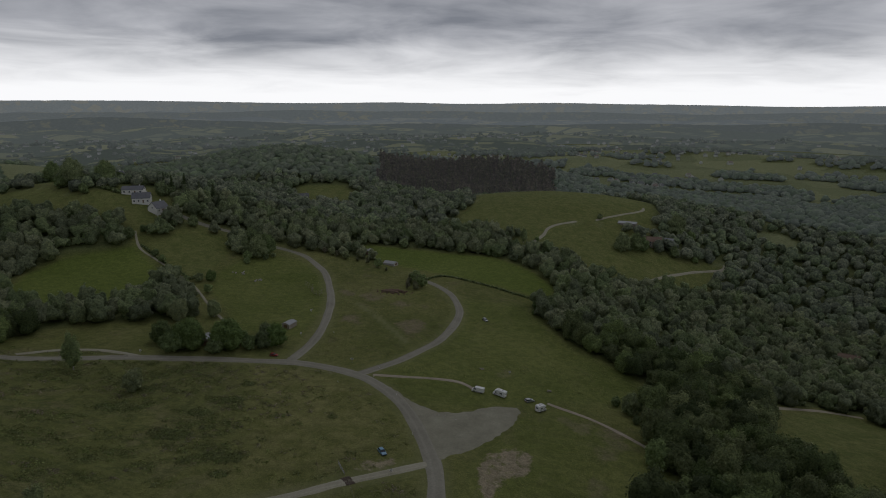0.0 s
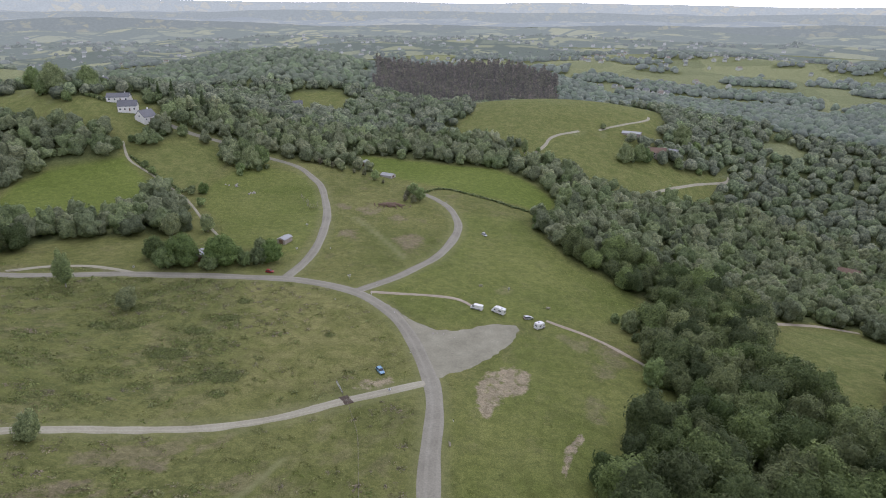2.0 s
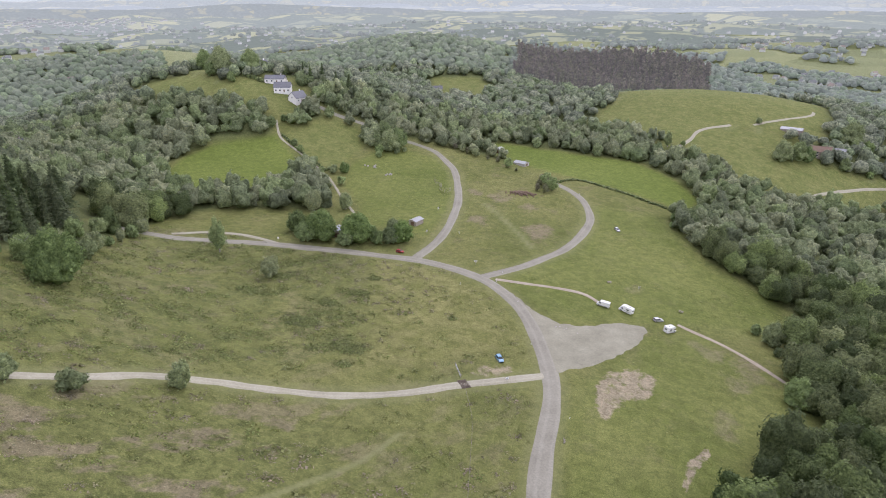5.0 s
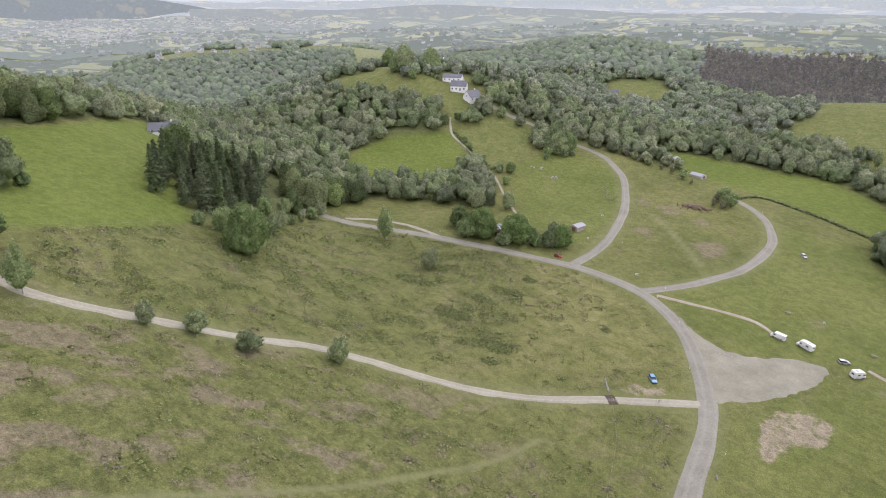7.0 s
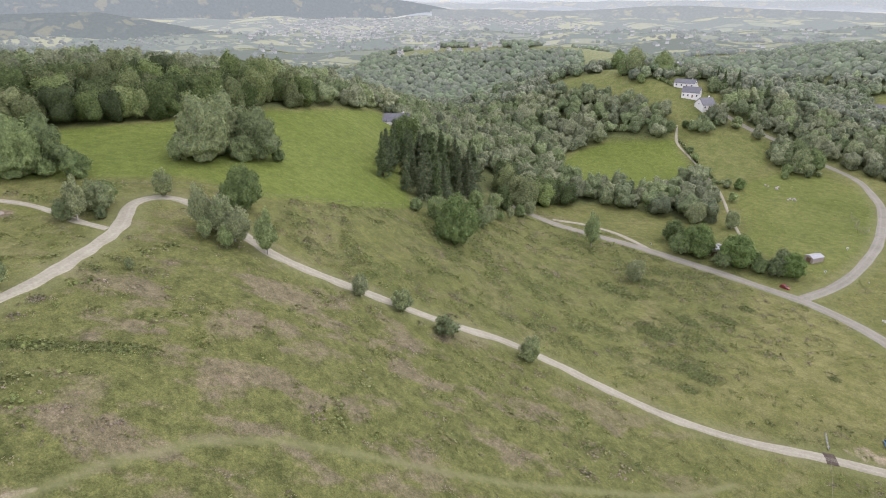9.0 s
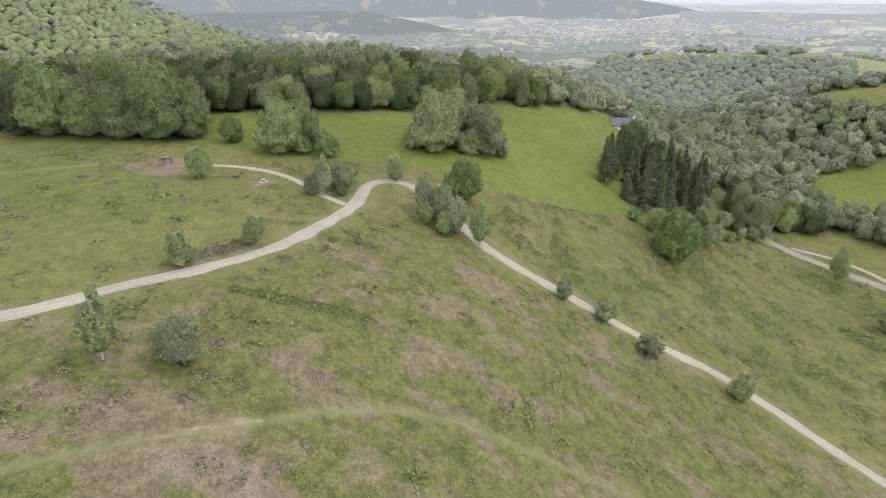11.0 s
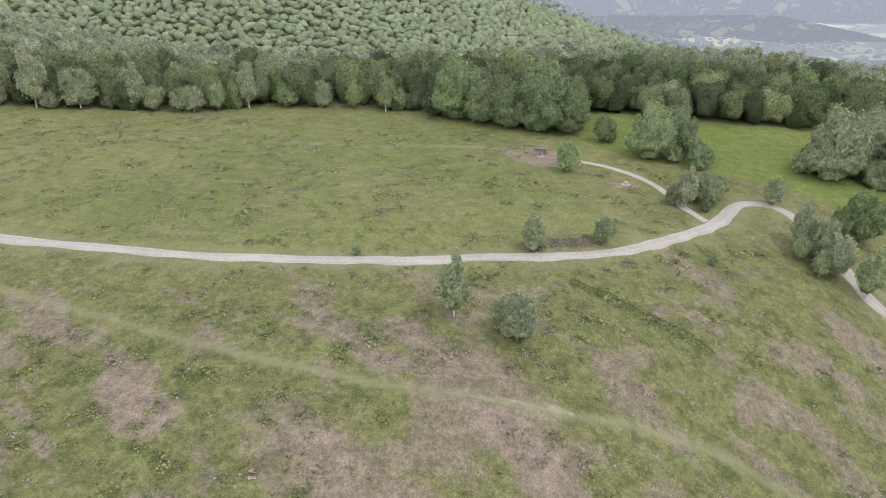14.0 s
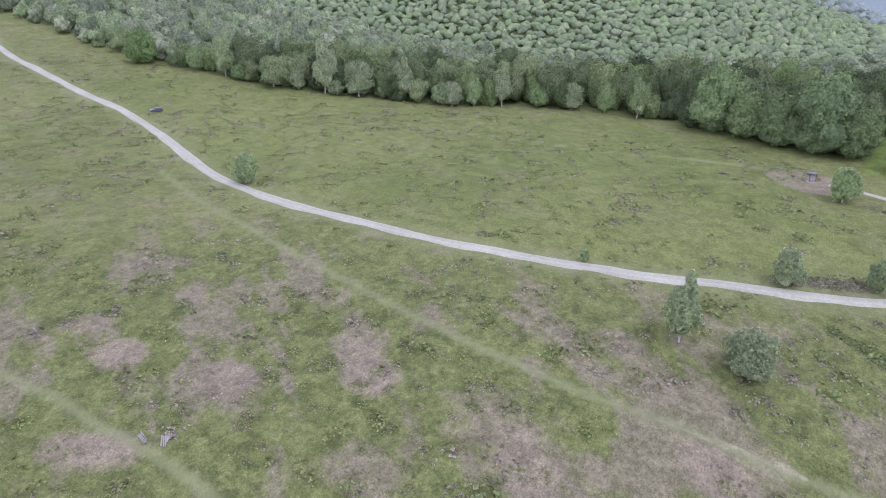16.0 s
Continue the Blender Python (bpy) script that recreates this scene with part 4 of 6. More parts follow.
def first(thing, x, y, scale=1.0, turn=0.0, tall=1.0, sink=0.1):
    thing.matrix_basis = Matrix.Translation((x, y, float(height(x, y)) - sink)) @ Matrix.Rotation(turn, 4, "Z") @ Matrix.Diagonal((scale, scale, scale * tall, 1))
    return thing


def plant(makers, places, label, group="", seed=1):
    """Trees of a few alike kinds at places (x, y, height in units of the kind's own)."""
    rng = random.Random(seed)
    made = []
    for k, (x, y, s) in enumerate(places):
        i = k % len(makers)
        maker = makers[i]
        turn = rng.uniform(0, 6.28)
        if not maker[1]:
            maker[1] = maker[0]()
            ob = first(maker[1], x, y, s, turn, rng.uniform(0.92, 1.1))
        else:
            ob = put(maker[1], x, y, s, turn, rng.uniform(0.92, 1.1))
        made.append(tagged(ob, label, "", group))
    return made


def broad(seed, mat, label, name="tree", r=6.0, tall=13.0, base=-0.3, leaves=1500, leaf=0.27, lumps=76):
    return lambda: make_tree(name, crown_arrays(seed, r, tall, base, lumps, leaves, leaf, DOME4, 0.92, (0.14, 0.30), 0.92), trunk_arrays(seed, base + tall * 0.55, 0.38, 6, r * 0.5), mat, BARK, label)


def birch(seed, label, r=3.9, tall=10.8, base=0.3, leaves=3200, leaf=0.19):
    return lambda: make_tree("birch_tree", crown_arrays(seed, r, tall, base, 44, leaves, leaf, DOME3, 0.75, (0.18, 0.34), 0.84), trunk_arrays(seed, base + tall * 0.8, 0.22, 8, r * 0.55), BIRCH_OWN, BIRCH_BARK, label)


def spruce(seed, label, r=4.6, tall=20.0):
    return lambda: make_tree("conifer_tree", conifer_arrays(seed, r, tall, 3.0, 17, 0.58, 84), trunk_arrays(seed, tall * 0.9, 0.35, 0, 1), CONIFER, BARK, label)


def bush(seed, mat, label, r=2.2, tall=3.6, leaves=1100, leaf=0.17):
    return lambda: make_tree("bush", crown_arrays(seed, r, tall, 0.0, 20, leaves, leaf, DOME3, 1.0, (0.22, 0.38), 0.85), trunk_arrays(seed, tall * 0.5, 0.12, 4, r * 0.5), mat, BARK, label, "bush")


ROUND = [[broad(11, OAK_OWN, "oak"), None], [broad(12, OAK_OWN, "oak", lumps=84, r=6.4), None], [broad(13, OAK_OWN, "oak", r=5.5, tall=13.0), None]]
FRESH = [[broad(21, BRIGHT_OWN, "maple", r=6.0, tall=11.5, base=-0.4, leaves=1600, leaf=0.27, lumps=84), None]]
BIRCHES = [[birch(31, "birch"), None], [birch(32, "birch", 4.7, 9.0, -0.2), None], [birch(33, "birch", 3.7, 11.0, 0.9), None]]
SPRUCES = [[spruce(41, "spruce", 3.9, 19.0), None], [spruce(42, "spruce", 3.6, 21.0), None], [spruce(43, "spruce", 4.4, 17.0), None]]
BUSHES = [[bush(51, OAK_OWN, "bush"), None], [bush(52, BIRCH_OWN, "bush", 2.0, 4.2), None]]

SHRUBS = [[bush(53, SHRUB_OWN, "shrub", 2.3, 5.0), None], [bush(54, SHRUB_OWN, "shrub", 2.0, 6.0), None]]

# birches and lone bushes on the heath beside the gravel track
plant([BIRCHES[2]], [(-102.5, -12.8, 0.95)], "tall slender birch with a white trunk on the heath")
plant([BIRCHES[1]], [(-99.3, -1.2, 0.98)], "low broad grey-green birch on the heath")
plant([BIRCHES[1], BIRCHES[0]], [(-132, 1.3, 0.8), (-139, 17, 0.68), (-191, 10.4, 1.0), (-138.5, 41.5, 0.42), (-118, -131, 0.9)], "small birch tree growing beside the gravel track", "birches on the heath", 2)
plant([BIRCHES[1], BUSHES[0], BUSHES[1]], [(-93.5, 128.5, 0.85), (-107, 108.5, 1.65), (-116.8, 101, 1.6)], "rounded grey-green bush at the edge of the gravel track", "bushes along the track", 3)
plant([BIRCHES[0]], [(-123, 92, 0.95), (-121, -36, 0.42)], "young birch sapling at the edge of the gravel track", "bushes along the track", 4)
# thicket at the bend of the track
plant([BIRCHES[0], BIRCHES[2]], [(-178, 66, 1.1), (-169, 41, 0.85)], "light-green birch at the bend of the track", "trees at the bend", 5)
plant(BIRCHES, [(-150, 64, 0.85), (-148, 71, 1.1), (-141, 76, 0.95), (-145, 67, 0.8), (-153, 70, 1.1), (-156, 66, 0.9)], "grey-green birch in the thicket beside the track", "trees at the bend", 6)
plant(FRESH, [(-167, 84, 1.08)], "round fresh-green maple beside the meadow", "trees at the bend")
plant([ROUND[0], ROUND[2]], [(-174, 47, 0.75), (-171, 39, 0.55), (-178, 50, 0.8), (-168, 46, 0.5)], "bushy grey-green tree at the bend of the track", "trees at the bend", 7)
# trees in and along the meadow
plant(ROUND, [(-228, 25, 1.0), (-212, 38, 1.3), (-208, 45, 0.95), (-203, 52, 0.95), (-214, 46, 0.95)], "dense round broadleaf tree at the edge of the meadow", "meadow trees", 8)
plant(ROUND, [(-207, 84, 0.95), (-205, 91, 1.12), (-209, 98, 1.2), (-204, 105, 1.15), (-206, 112, 1.0), (-203, 118, 0.85), (-213, 90, 1.15), (-215, 104, 1.2)],
      "tall broadleaf tree in the grove on the meadow", "meadow grove", 9)
plant([FRESH[0], ROUND[1]], [(-244, -9, 1.35), (-240, 3, 1.35), (-237, 12, 1.1), (-252, 4, 1.4), (-251, -20, 1.3), (-258, -32, 1.25), (-247, 13, 1.2)],
      "large dark-green beech at the corner of the wood", "wood edge", 10)
plant([BIRCHES[0], BIRCHES[2], ROUND[2], BIRCHES[1]], [(-208, -256, 1.62), (-211, -240, 1.55), (-212, -232, 1.22), (-216, -215, 1.62), (-219, -203, 1.28), (-222, -190, 1.69), (-223, -185, 1.15), (-228, -176, 1.62), (-232, -166, 1.08), (-233, -156, 1.55),
                      (-240, -141, 1.49), (-241, -136, 1.08), (-246, -128, 1.62), (-253, -118, 1.35), (-260, -104, 1.49), (-263, -90, 1.35), (-264, -76, 1.62), (-262, -62, 1.22), (-208, -300, 1.49), (-211, -315, 1.62)],
      "slender grey-green tree along the edge of the wood", "wood edge", 26)
plant(FRESH, [(-200, -284, 1.15)], "round bright-green tree at the edge of the wood")
# conifers and the round tree before them
spots = random.Random(7)
STAND = [(-202, 165), (-191, 159), (-183, 174), (-186, 192), (-196, 217), (-219, 244), (-235, 238), (-229, 206), (-216, 182)]
STAND_GAP = [(-207, 156), (-169, 148), (-151, 182), (-169, 224), (-196, 232), (-221, 256), (-245, 242), (-237, 204), (-219, 176)]
stems = []
while len(stems) < 36:
    c = (spots.uniform(-236, -182), spots.uniform(159, 245))
    if inside(np.array([c[0]]), np.array([c[1]]), STAND)[0] and all(math.dist(c, q[:2]) > 5.6 for q in stems):
        stems.append((*c, spots.uniform(0.72, 1.15)))
plant(SPRUCES, stems, "tall dark-green spruce in a dense stand beside the meadow", "conifer stand", 11)
plant(FRESH, [(-155.5, 162.6, 1.32)], "dense round green maple at the edge of the heath")
plant([ROUND[0], BIRCHES[1], ROUND[2], BIRCHES[0]], [(-164, 173, 1.0), (-171, 168, 1.15), (-176, 161, 0.85), (-166, 183, 0.75), (-170, 193, 0.85), (-174, 203, 0.85), (-176, 213, 0.75), (-178, 223, 0.8), (-180, 233, 0.7),
                      (-182, 243, 0.75), (-176, 177, 0.7), (-182, 195, 0.9), (-187, 209, 0.9), (-188, 223, 0.9)], "mixed broadleaf tree before the conifer stand", "wood edge", 12)
plant([BIRCHES[2]], [(-143.5, 240, 1.2)], "slender upright poplar beside the road")
plant([BIRCHES[1]], [(-112, 223.5, 1.0)], "thin pale birch standing alone on the heath")
plant(ROUND, [(-118, 452, 0.7), (-126, 458, 0.8), (-134, 463, 0.7), (-140, 466, 0.6), (-172, 470, 0.5), (-182, 474, 0.55)], "round tree hiding the lane above the field", "lane trees", 23)
# roadside clump
plant([ROUND[0], FRESH[0], ROUND[2]], [(-114, 268, 1.2), (-107, 271, 1.15), (-120, 274, 0.95), (-95, 268, 0.9), (-91, 274, 1.25), (-81, 276, 1.15), (-75, 278, 1.05), (-70, 281, 0.85), (-86, 282, 1.2),
                      (-114, 281, 1.15), (-124, 281, 0.8), (-93, 287, 1.1), (-76, 289, 0.95)], "rounded roadside tree sheltering the small buildings", "roadside clump", 13)
plant([BIRCHES[1]], [(-128, 315, 1.3), (-112, 322, 1.0)], "pale willow beside the lane", "roadside clump", 14)
plant([FRESH[0]], [(-133, 384, 0.52)], "dark rounded tree on the field edge")
plant(BUSHES, [(-140, 382, 1.0), (-146, 376, 0.9), (-158, 397, 0.8), (-173, 410, 0.8), (-181, 418, 0.8), (-128, 362, 0.9)], "hedge bush along the lane", "lane hedge", 15)
plant(ROUND, [(-122, 430, 0.75), (-116, 438, 0.9), (-110, 434, 0.75), (-126, 440, 0.8), (-112, 446, 0.85), (-106, 440, 0.65), (-120, 422, 0.55)], "round tree in the copse beside the lane", "lane copse", 16)
plant([SHRUBS[0], SHRUBS[1], BUSHES[1]], [(-3, 384, 1.1), (-8, 386, 1.0), (1, 389, 1.3), (-72, 462, 0.9), (-62, 455, 0.9), (-55, 450, 1.0), (-46, 446, 0.6), (-38, 440, 0.9), (-30, 432, 1.0), (-24, 425, 0.5), (-6, 404, 1.1), (-3, 399, 1.3), (-7, 398, 0.85), (-1, 394, 1.2), (-66, 458, 1.0)],
      "thin grey-brown shrub in the row behind the grass island", "shrub row", 17)
plant(ROUND, [(74, 370, 0.8), (80, 362, 0.75), (70, 358, 0.6)], "round tree at the corner of the green field", "field corner", 18)
plant(ROUND + BIRCHES, [(86, 244, 0.5), (90, 236, 0.55), (89, 226, 0.6), (93, 218, 0.7), (88, 208, 0.7), (92, 200, 0.8), (96, 192, 0.85), (84, 190, 0.6)], "small tree along the slope track", "slope trees", 19)
plant(ROUND, [(175, 592, 0.62)], "lone round tree on the pasture knoll")
plant([ROUND[1], ROUND[0]], [(178, 528, 0.9), (186, 532, 0.8), (193, 536, 0.85), (184, 540, 0.7), (200, 538, 0.75), (258, 600, 1.2), (250, 588, 1.2), (264, 585, 1.2), (230, 540, 0.6), (250, 540, 0.7)],
      "dark tree sheltering the farm", "farm trees", 20)
plant([ROUND[2], BIRCHES[2]], [(47, 536, 0.9), (58, 544, 0.8), (67, 532, 0.75), (79, 542, 0.7), (38, 531, 0.9), (90, 524, 1.05), (103, 531, 0.7), (62, 568, 0.6), (238, 565, 0.8), (249, 576, 0.95), (243, 588, 0.8)],
      "broadleaf tree along the knoll hedge", "knoll trees", 21)
plant([ROUND[0], ROUND[2]], [(-262, 530, 1.2), (-270, 538, 1.1), (-256, 540, 1.0), (-200, 520, 1.0), (-192, 512, 1.1), (-208, 530, 1.0), (-186, 502, 1.0), (-218, 536, 0.9), (-232, 530, 0.9), (-180, 488, 0.7), (-252, 430, 0.9), (-240, 420, 0.9), (-228, 426, 0.95), (-216, 432, 1.0), (-206, 438, 0.9), (-200, 448, 0.85), (-190, 456, 0.9), (-184, 464, 0.8)],
      "tall tree round the white houses", "house trees", 22)


plant(SPRUCES, [(-205, 520, 0.8), (-190, 509, 0.7), (-181, 514, 0.75), (-197, 527, 0.9), (-214, 527, 0.8), (-172, 522, 0.8), (-165, 512, 0.6), (-186, 530, 0.85)], "dark conifer sheltering the white houses", "house trees", 24)
plant(ROUND, [(-287, 506, 1.2), (-281, 513, 1.3), (-293, 514, 1.1), (-263, 494, 0.9), (-259, 522, 1.1), (-276, 520, 1.2), (-310, 545, 1.0), (-318, 552, 1.0), (-326, 560, 1.0), (-334, 568, 0.9), (-345, 600, 1.1), (-352, 640, 1.1), (-370, 680, 1.0)],
      "tall round tree in the pasture by the houses", "house trees", 25)


# ---- woods, each one mass of many trees ----
def wood_mesh(name, kinds, places, mat, label, seed, scale=(0.75, 1.25)):
    """Many trees joined: kinds are triangle arrays, places x, y."""
    rng = np.random.default_rng(seed)
    vs, fs, tints, base = [], [], [], 0
    which = rng.integers(0, len(kinds), len(places))
    z = height(places[:, 0], places[:, 1])
    for k, (kv, kf) in enumerate(kinds):
        at = np.nonzero(which == k)[0]
        if not len(at):
            continue
        s = rng.uniform(*scale, len(at))
        tall = s * rng.uniform(0.85, 1.2, len(at))
        w = rng.uniform(0, 6.283, len(at))
        c, sn = np.cos(w) * s, np.sin(w) * s
        x = kv[None, :, 0] * c[:, None] - kv[None, :, 1] * sn[:, None] + places[at, 0][:, None]
        y = kv[None, :, 0] * sn[:, None] + kv[None, :, 1] * c[:, None] + places[at, 1][:, None]
        zz = kv[None, :, 2] * tall[:, None] + z[at][:, None]
        vs.append(np.stack([x, y, zz], -1).reshape(-1, 3))
        fs.append((kf[None] + (np.arange(len(at)) * len(kv))[:, None, None]).reshape(-1, 3) + base)
        tints.append(np.repeat(np.clip(rng.normal(0.45, 0.28, len(at)), 0, 1), len(kv)))
        base += len(at) * len(kv)
    ob = mesh_object(name, np.concatenate(vs), np.concatenate(fs), mat, smooth=True)
    attribute(ob, "tint", np.concatenate(tints))
    return tagged(ob, label, "woodland", kind="stuff")


def in_sight(x, y):
    """Leaves out what lies in dead ground behind the hills."""
    top = (height(x, y) + 20 - 112) / np.hypot(x, y)
    free = np.ones(len(x), bool)
    for u in np.linspace(0.3, 0.97, 22):
        free &= (height(x * u, y * u) - 112) / (np.hypot(x, y) * u) < top + 0.004
    return free


def scatter(r0, r1, step, seed, az0=-46, az1=162):
    """Jittered places between two distances, within the bearings that lie open to view."""
    rng = np.random.default_rng(seed)
    g = np.arange(-r1, r1, step)
    x, y = np.meshgrid(g, g)
    x, y = (x + rng.uniform(-0.45, 0.45, x.shape) * step).ravel(), (y + rng.uniform(-0.45, 0.45, y.shape) * step).ravel()
    r, az = np.hypot(x, y), np.degrees(np.arctan2(-x, y))
    az = np.where(az < -100, az + 360, az)
    keep = (r > r0) & (r < r1) & (az > az0) & (az < az1)
    x, y = x[keep], y[keep]
    w = wooded(x, y) & in_sight(x, y)
    return np.stack([x[w], y[w]], -1)


def clear_of_margin(p):
    """Only trees a little inside the wood, so that the crowns don't hang far over the fields."""
    ok = np.ones(len(p), bool)
    for poly in OPEN:
        ok &= to_line(p[:, 0], p[:, 1], poly, True) > 2.5
    return p[ok]


def off_stand(p):
    return p[~inside(p[:, 0], p[:, 1], STAND_GAP)]


NEAR_KINDS = [whole(crown_arrays(100 + k, 6.0, 13.5, -0.6, 24, 680, 0.33, DOME3, 1.0, (0.26, 0.44), 0.94)) for k in range(5)]
MID_KINDS = [whole(crown_arrays(200 + k, 5.7, 11.5, -0.4, 20, 46, 0.5, DOME3, 1.0, (0.22, 0.40))) for k in range(6)]
SLOPE_KINDS = [whole(crown_arrays(250 + k, 6.5, 11.5, -0.4, 5, 26, 0.7, DOME2, 1.0, (0.40, 0.55), 1.0)) for k in range(6)]
FAR_KINDS = [whole(crown_arrays(300 + k, 7.8, 10.0, -0.5, 7, 14, 0.9, DOME2, 1.0, (0.36, 0.5), 1.0)) for k in range(5)]
DEAD_KINDS = [whole(conifer_arrays(400 + k, 3.4, 15, 3, 9, 1.4, 8)) for k in range(3)]

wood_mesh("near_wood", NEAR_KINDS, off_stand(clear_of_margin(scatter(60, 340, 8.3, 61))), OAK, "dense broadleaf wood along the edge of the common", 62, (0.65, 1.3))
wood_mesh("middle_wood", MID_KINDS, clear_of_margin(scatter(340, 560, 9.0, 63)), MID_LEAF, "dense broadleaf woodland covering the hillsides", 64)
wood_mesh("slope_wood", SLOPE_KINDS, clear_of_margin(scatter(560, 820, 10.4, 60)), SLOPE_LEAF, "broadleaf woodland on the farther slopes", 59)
FAR = scatter(820, 1300, 9.4, 65)
BEARING = np.degrees(np.arctan2(-FAR[:, 0], FAR[:, 1]))
LARCH = (BEARING > -12.2) & (BEARING < 3.5) & (np.hypot(FAR[:, 0], FAR[:, 1]) < 1030 - 4 * np.abs(BEARING + 5))
wood_mesh("hazed_mountain_wood", FAR_KINDS, FAR[~LARCH & (BEARING > 66)], MOUNTAIN_LEAF, "broadleaf forest covering the mountainside", 75, (0.95, 1.4))
wood_mesh("hazed_hill_wood", FAR_KINDS, FAR[~LARCH & (BEARING <= 66) & (BEARING > 4)], FAR_LEAF, "far woodland on hills and ridges", 66, (0.7, 1.15))
wood_mesh("hazed_eastern_wood", FAR_KINDS, FAR[~LARCH & (BEARING <= 4)], EAST_LEAF, "hazy woodland on the eastern hills", 76, (0.7, 1.15))
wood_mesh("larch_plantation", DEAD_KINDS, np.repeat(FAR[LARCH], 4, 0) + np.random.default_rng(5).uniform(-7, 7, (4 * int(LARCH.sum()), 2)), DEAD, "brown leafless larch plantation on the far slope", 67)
wood_mesh("hazed_far_wood", FAR_KINDS, scatter(1300, 1900, 19, 70), HAZE_LEAF, "hazy woodland on the distant hills", 71, (0.8, 1.4))
wood_mesh("hazed_copses", FAR_KINDS, scatter(1900, 2700, 38, 68, -46, 90), PALE_LEAF, "distant hedgerows and copses of the hazy plain", 69, (1.0, 1.8))

# ---- low growth on the heath ----
def tufts(name, count, seed, mat, label, size, tall, want, area=HEATH, span=(-240, 30, -330, 270), tries=3):
    rng = np.random.default_rng(seed)
    x, y = rng.uniform(span[0], span[1], count * tries), rng.uniform(span[2], span[3], count * tries)
    keep = inside(x, y, area) & (np.hypot(x, y) < 430) & want(x, y)
    for road in (MAIN_ROAD, LOOP_WEST, LOOP_EAST, TRACK, SPUR, FOOTPATH, SIDE_PATH):
        keep &= to_line(x, y, road) > 3.6
    keep &= ~inside(x, y, CAR_PARK) & ~inside(x, y, NORTH_MEADOW)
    x, y = x[keep][:count], y[keep][:count]
    k = len(x)
    blades = 22
    s = np.repeat(rng.uniform(*size, k) * rng.uniform(0.6, 1.4, k), blades)
    off = rng.normal(0, 0.8, (k * blades, 2)) * s[:, None]
    px, py = np.repeat(x, blades) + off[:, 0], np.repeat(y, blades) + off[:, 1]
    up = s * tall * rng.uniform(0.2, 1.0, len(s)) * np.clip(1.3 - 0.7 * np.hypot(off[:, 0], off[:, 1]) / s, 0.2, 1)
    nrm = np.concatenate([off / (s[:, None] + 1e-6) * 0.6, np.ones((len(s), 1))], 1) + rng.normal(0, 0.3, (len(s), 3))
    nrm /= np.linalg.norm(nrm, axis=1, keepdims=True)
    v, q = leaf_quads(np.stack([px, py, height(px, py) + up], -1), nrm, 0.2, rng)
    centre = np.repeat(np.stack([px, py, height(px, py) + up], -1), 4, 0)
    v = centre + (v - centre) * np.repeat(s, 4)[:, None]
    ob = mesh_object(name, v, q, mat)
    attribute(ob, "tint", np.repeat(rng.uniform(0, 1, k), blades * 4))
    return tagged(ob, label, "heath plants", kind="stuff")


def clustered(a, b, limit):
    return lambda x, y: np.sin(x / a + 1.7 * np.sin(y / (b * 1.7))) * np.sin(y / b + 1.3 * np.sin(x / (a * 1.4))) + 0.35 * np.sin(x / 3.1) * np.sin(y / 2.7) > limit


tufts("bracken", 4200, 71, BRACKEN, "low green bracken and gorse tufts on the heath", (0.4, 1.0), 0.4, clustered(13, 11, 0.1))
tufts("heather", 3600, 72, HEATHER, "low purple-brown heather tufts on the heath", (0.45, 1.2), 0.3, clustered(17, 9, 0.05))
tufts("gorse", 1500, 73, GORSE, "dark gorse clumps scattered over the heath", (0.7, 1.7), 0.5, clustered(9, 7, 0.3))
tufts("coarse_grass", 2600, 74, BRACKEN, "coarse grass tussocks on the common", (0.25, 0.6), 0.4, clustered(11, 14, 0.0), COMMON, (-130, 120, 100, 480))
tufts("scrub", 2600, 75, GORSE, "dark bracken and bramble scrub on the field", (0.5, 1.2), 0.5, clustered(8, 5, 0.15), SCRUB, (-185, -60, 80, 264))


def near_patch(x, y):
    ok = np.zeros(len(x), bool)
    for px, py, size in GORSE_PATCHES:
        ok |= np.hypot((x - px) * 0.7, y - py) < size * (0.9 + 0.25 * np.sin(x * 1.9) * np.sin(y * 1.7))
    return ok


tufts("gorse_patches", 900, 76, GORSE, "dense dark gorse patches in the rough field", (0.6, 1.1), 0.7, near_patch, COMMON, (-125, -20, 160, 262), 40)
# tufts added in place of a dark furrow; the ground is not cut
tufts("ditch_growth", 260, 77, GORSE, "green tufts standing in for a dark furrow on the heath", (0.4, 0.8), 0.5, lambda x, y: to_line(x, y, DITCH) < 1.1, HEATH, (-124, -105, 6, 38), 12)
tufts("bank_heather", 1500, 78, HEATHER, "brown heather on the bank above the gravel track", (0.4, 0.9), 0.5, lambda x, y: (to_line(x, y, TRACK) < 7.5) & (np.hypot(x, y) > 133) & (np.sin(x / 5.3) + np.sin(y / 6.1) > -0.4), HEATH, (-150, -112, -60, 36), 6)
tufts("bank_gorse", 700, 79, GORSE, "green gorse and bramble on the bank above the gravel track", (0.5, 1.0), 0.6, lambda x, y: (to_line(x, y, TRACK) < 8.5) & (np.hypot(x, y) > 133) & (np.sin(x / 4.1) + np.sin(y / 4.7) > 0.3), HEATH, (-150, -112, -60, 36), 6)
# ---- building helpers ----
def part(name, bm, mat, parent, label=""):
    """Links a bmesh as one mesh object under a thing or a part."""
    me = bpy.data.meshes.new(name)
    bm.to_mesh(me)
    bm.free()
    me.materials.append(mat)
    ob = new(name, me)
    ob.parent = parent
    return tagged(ob, label)


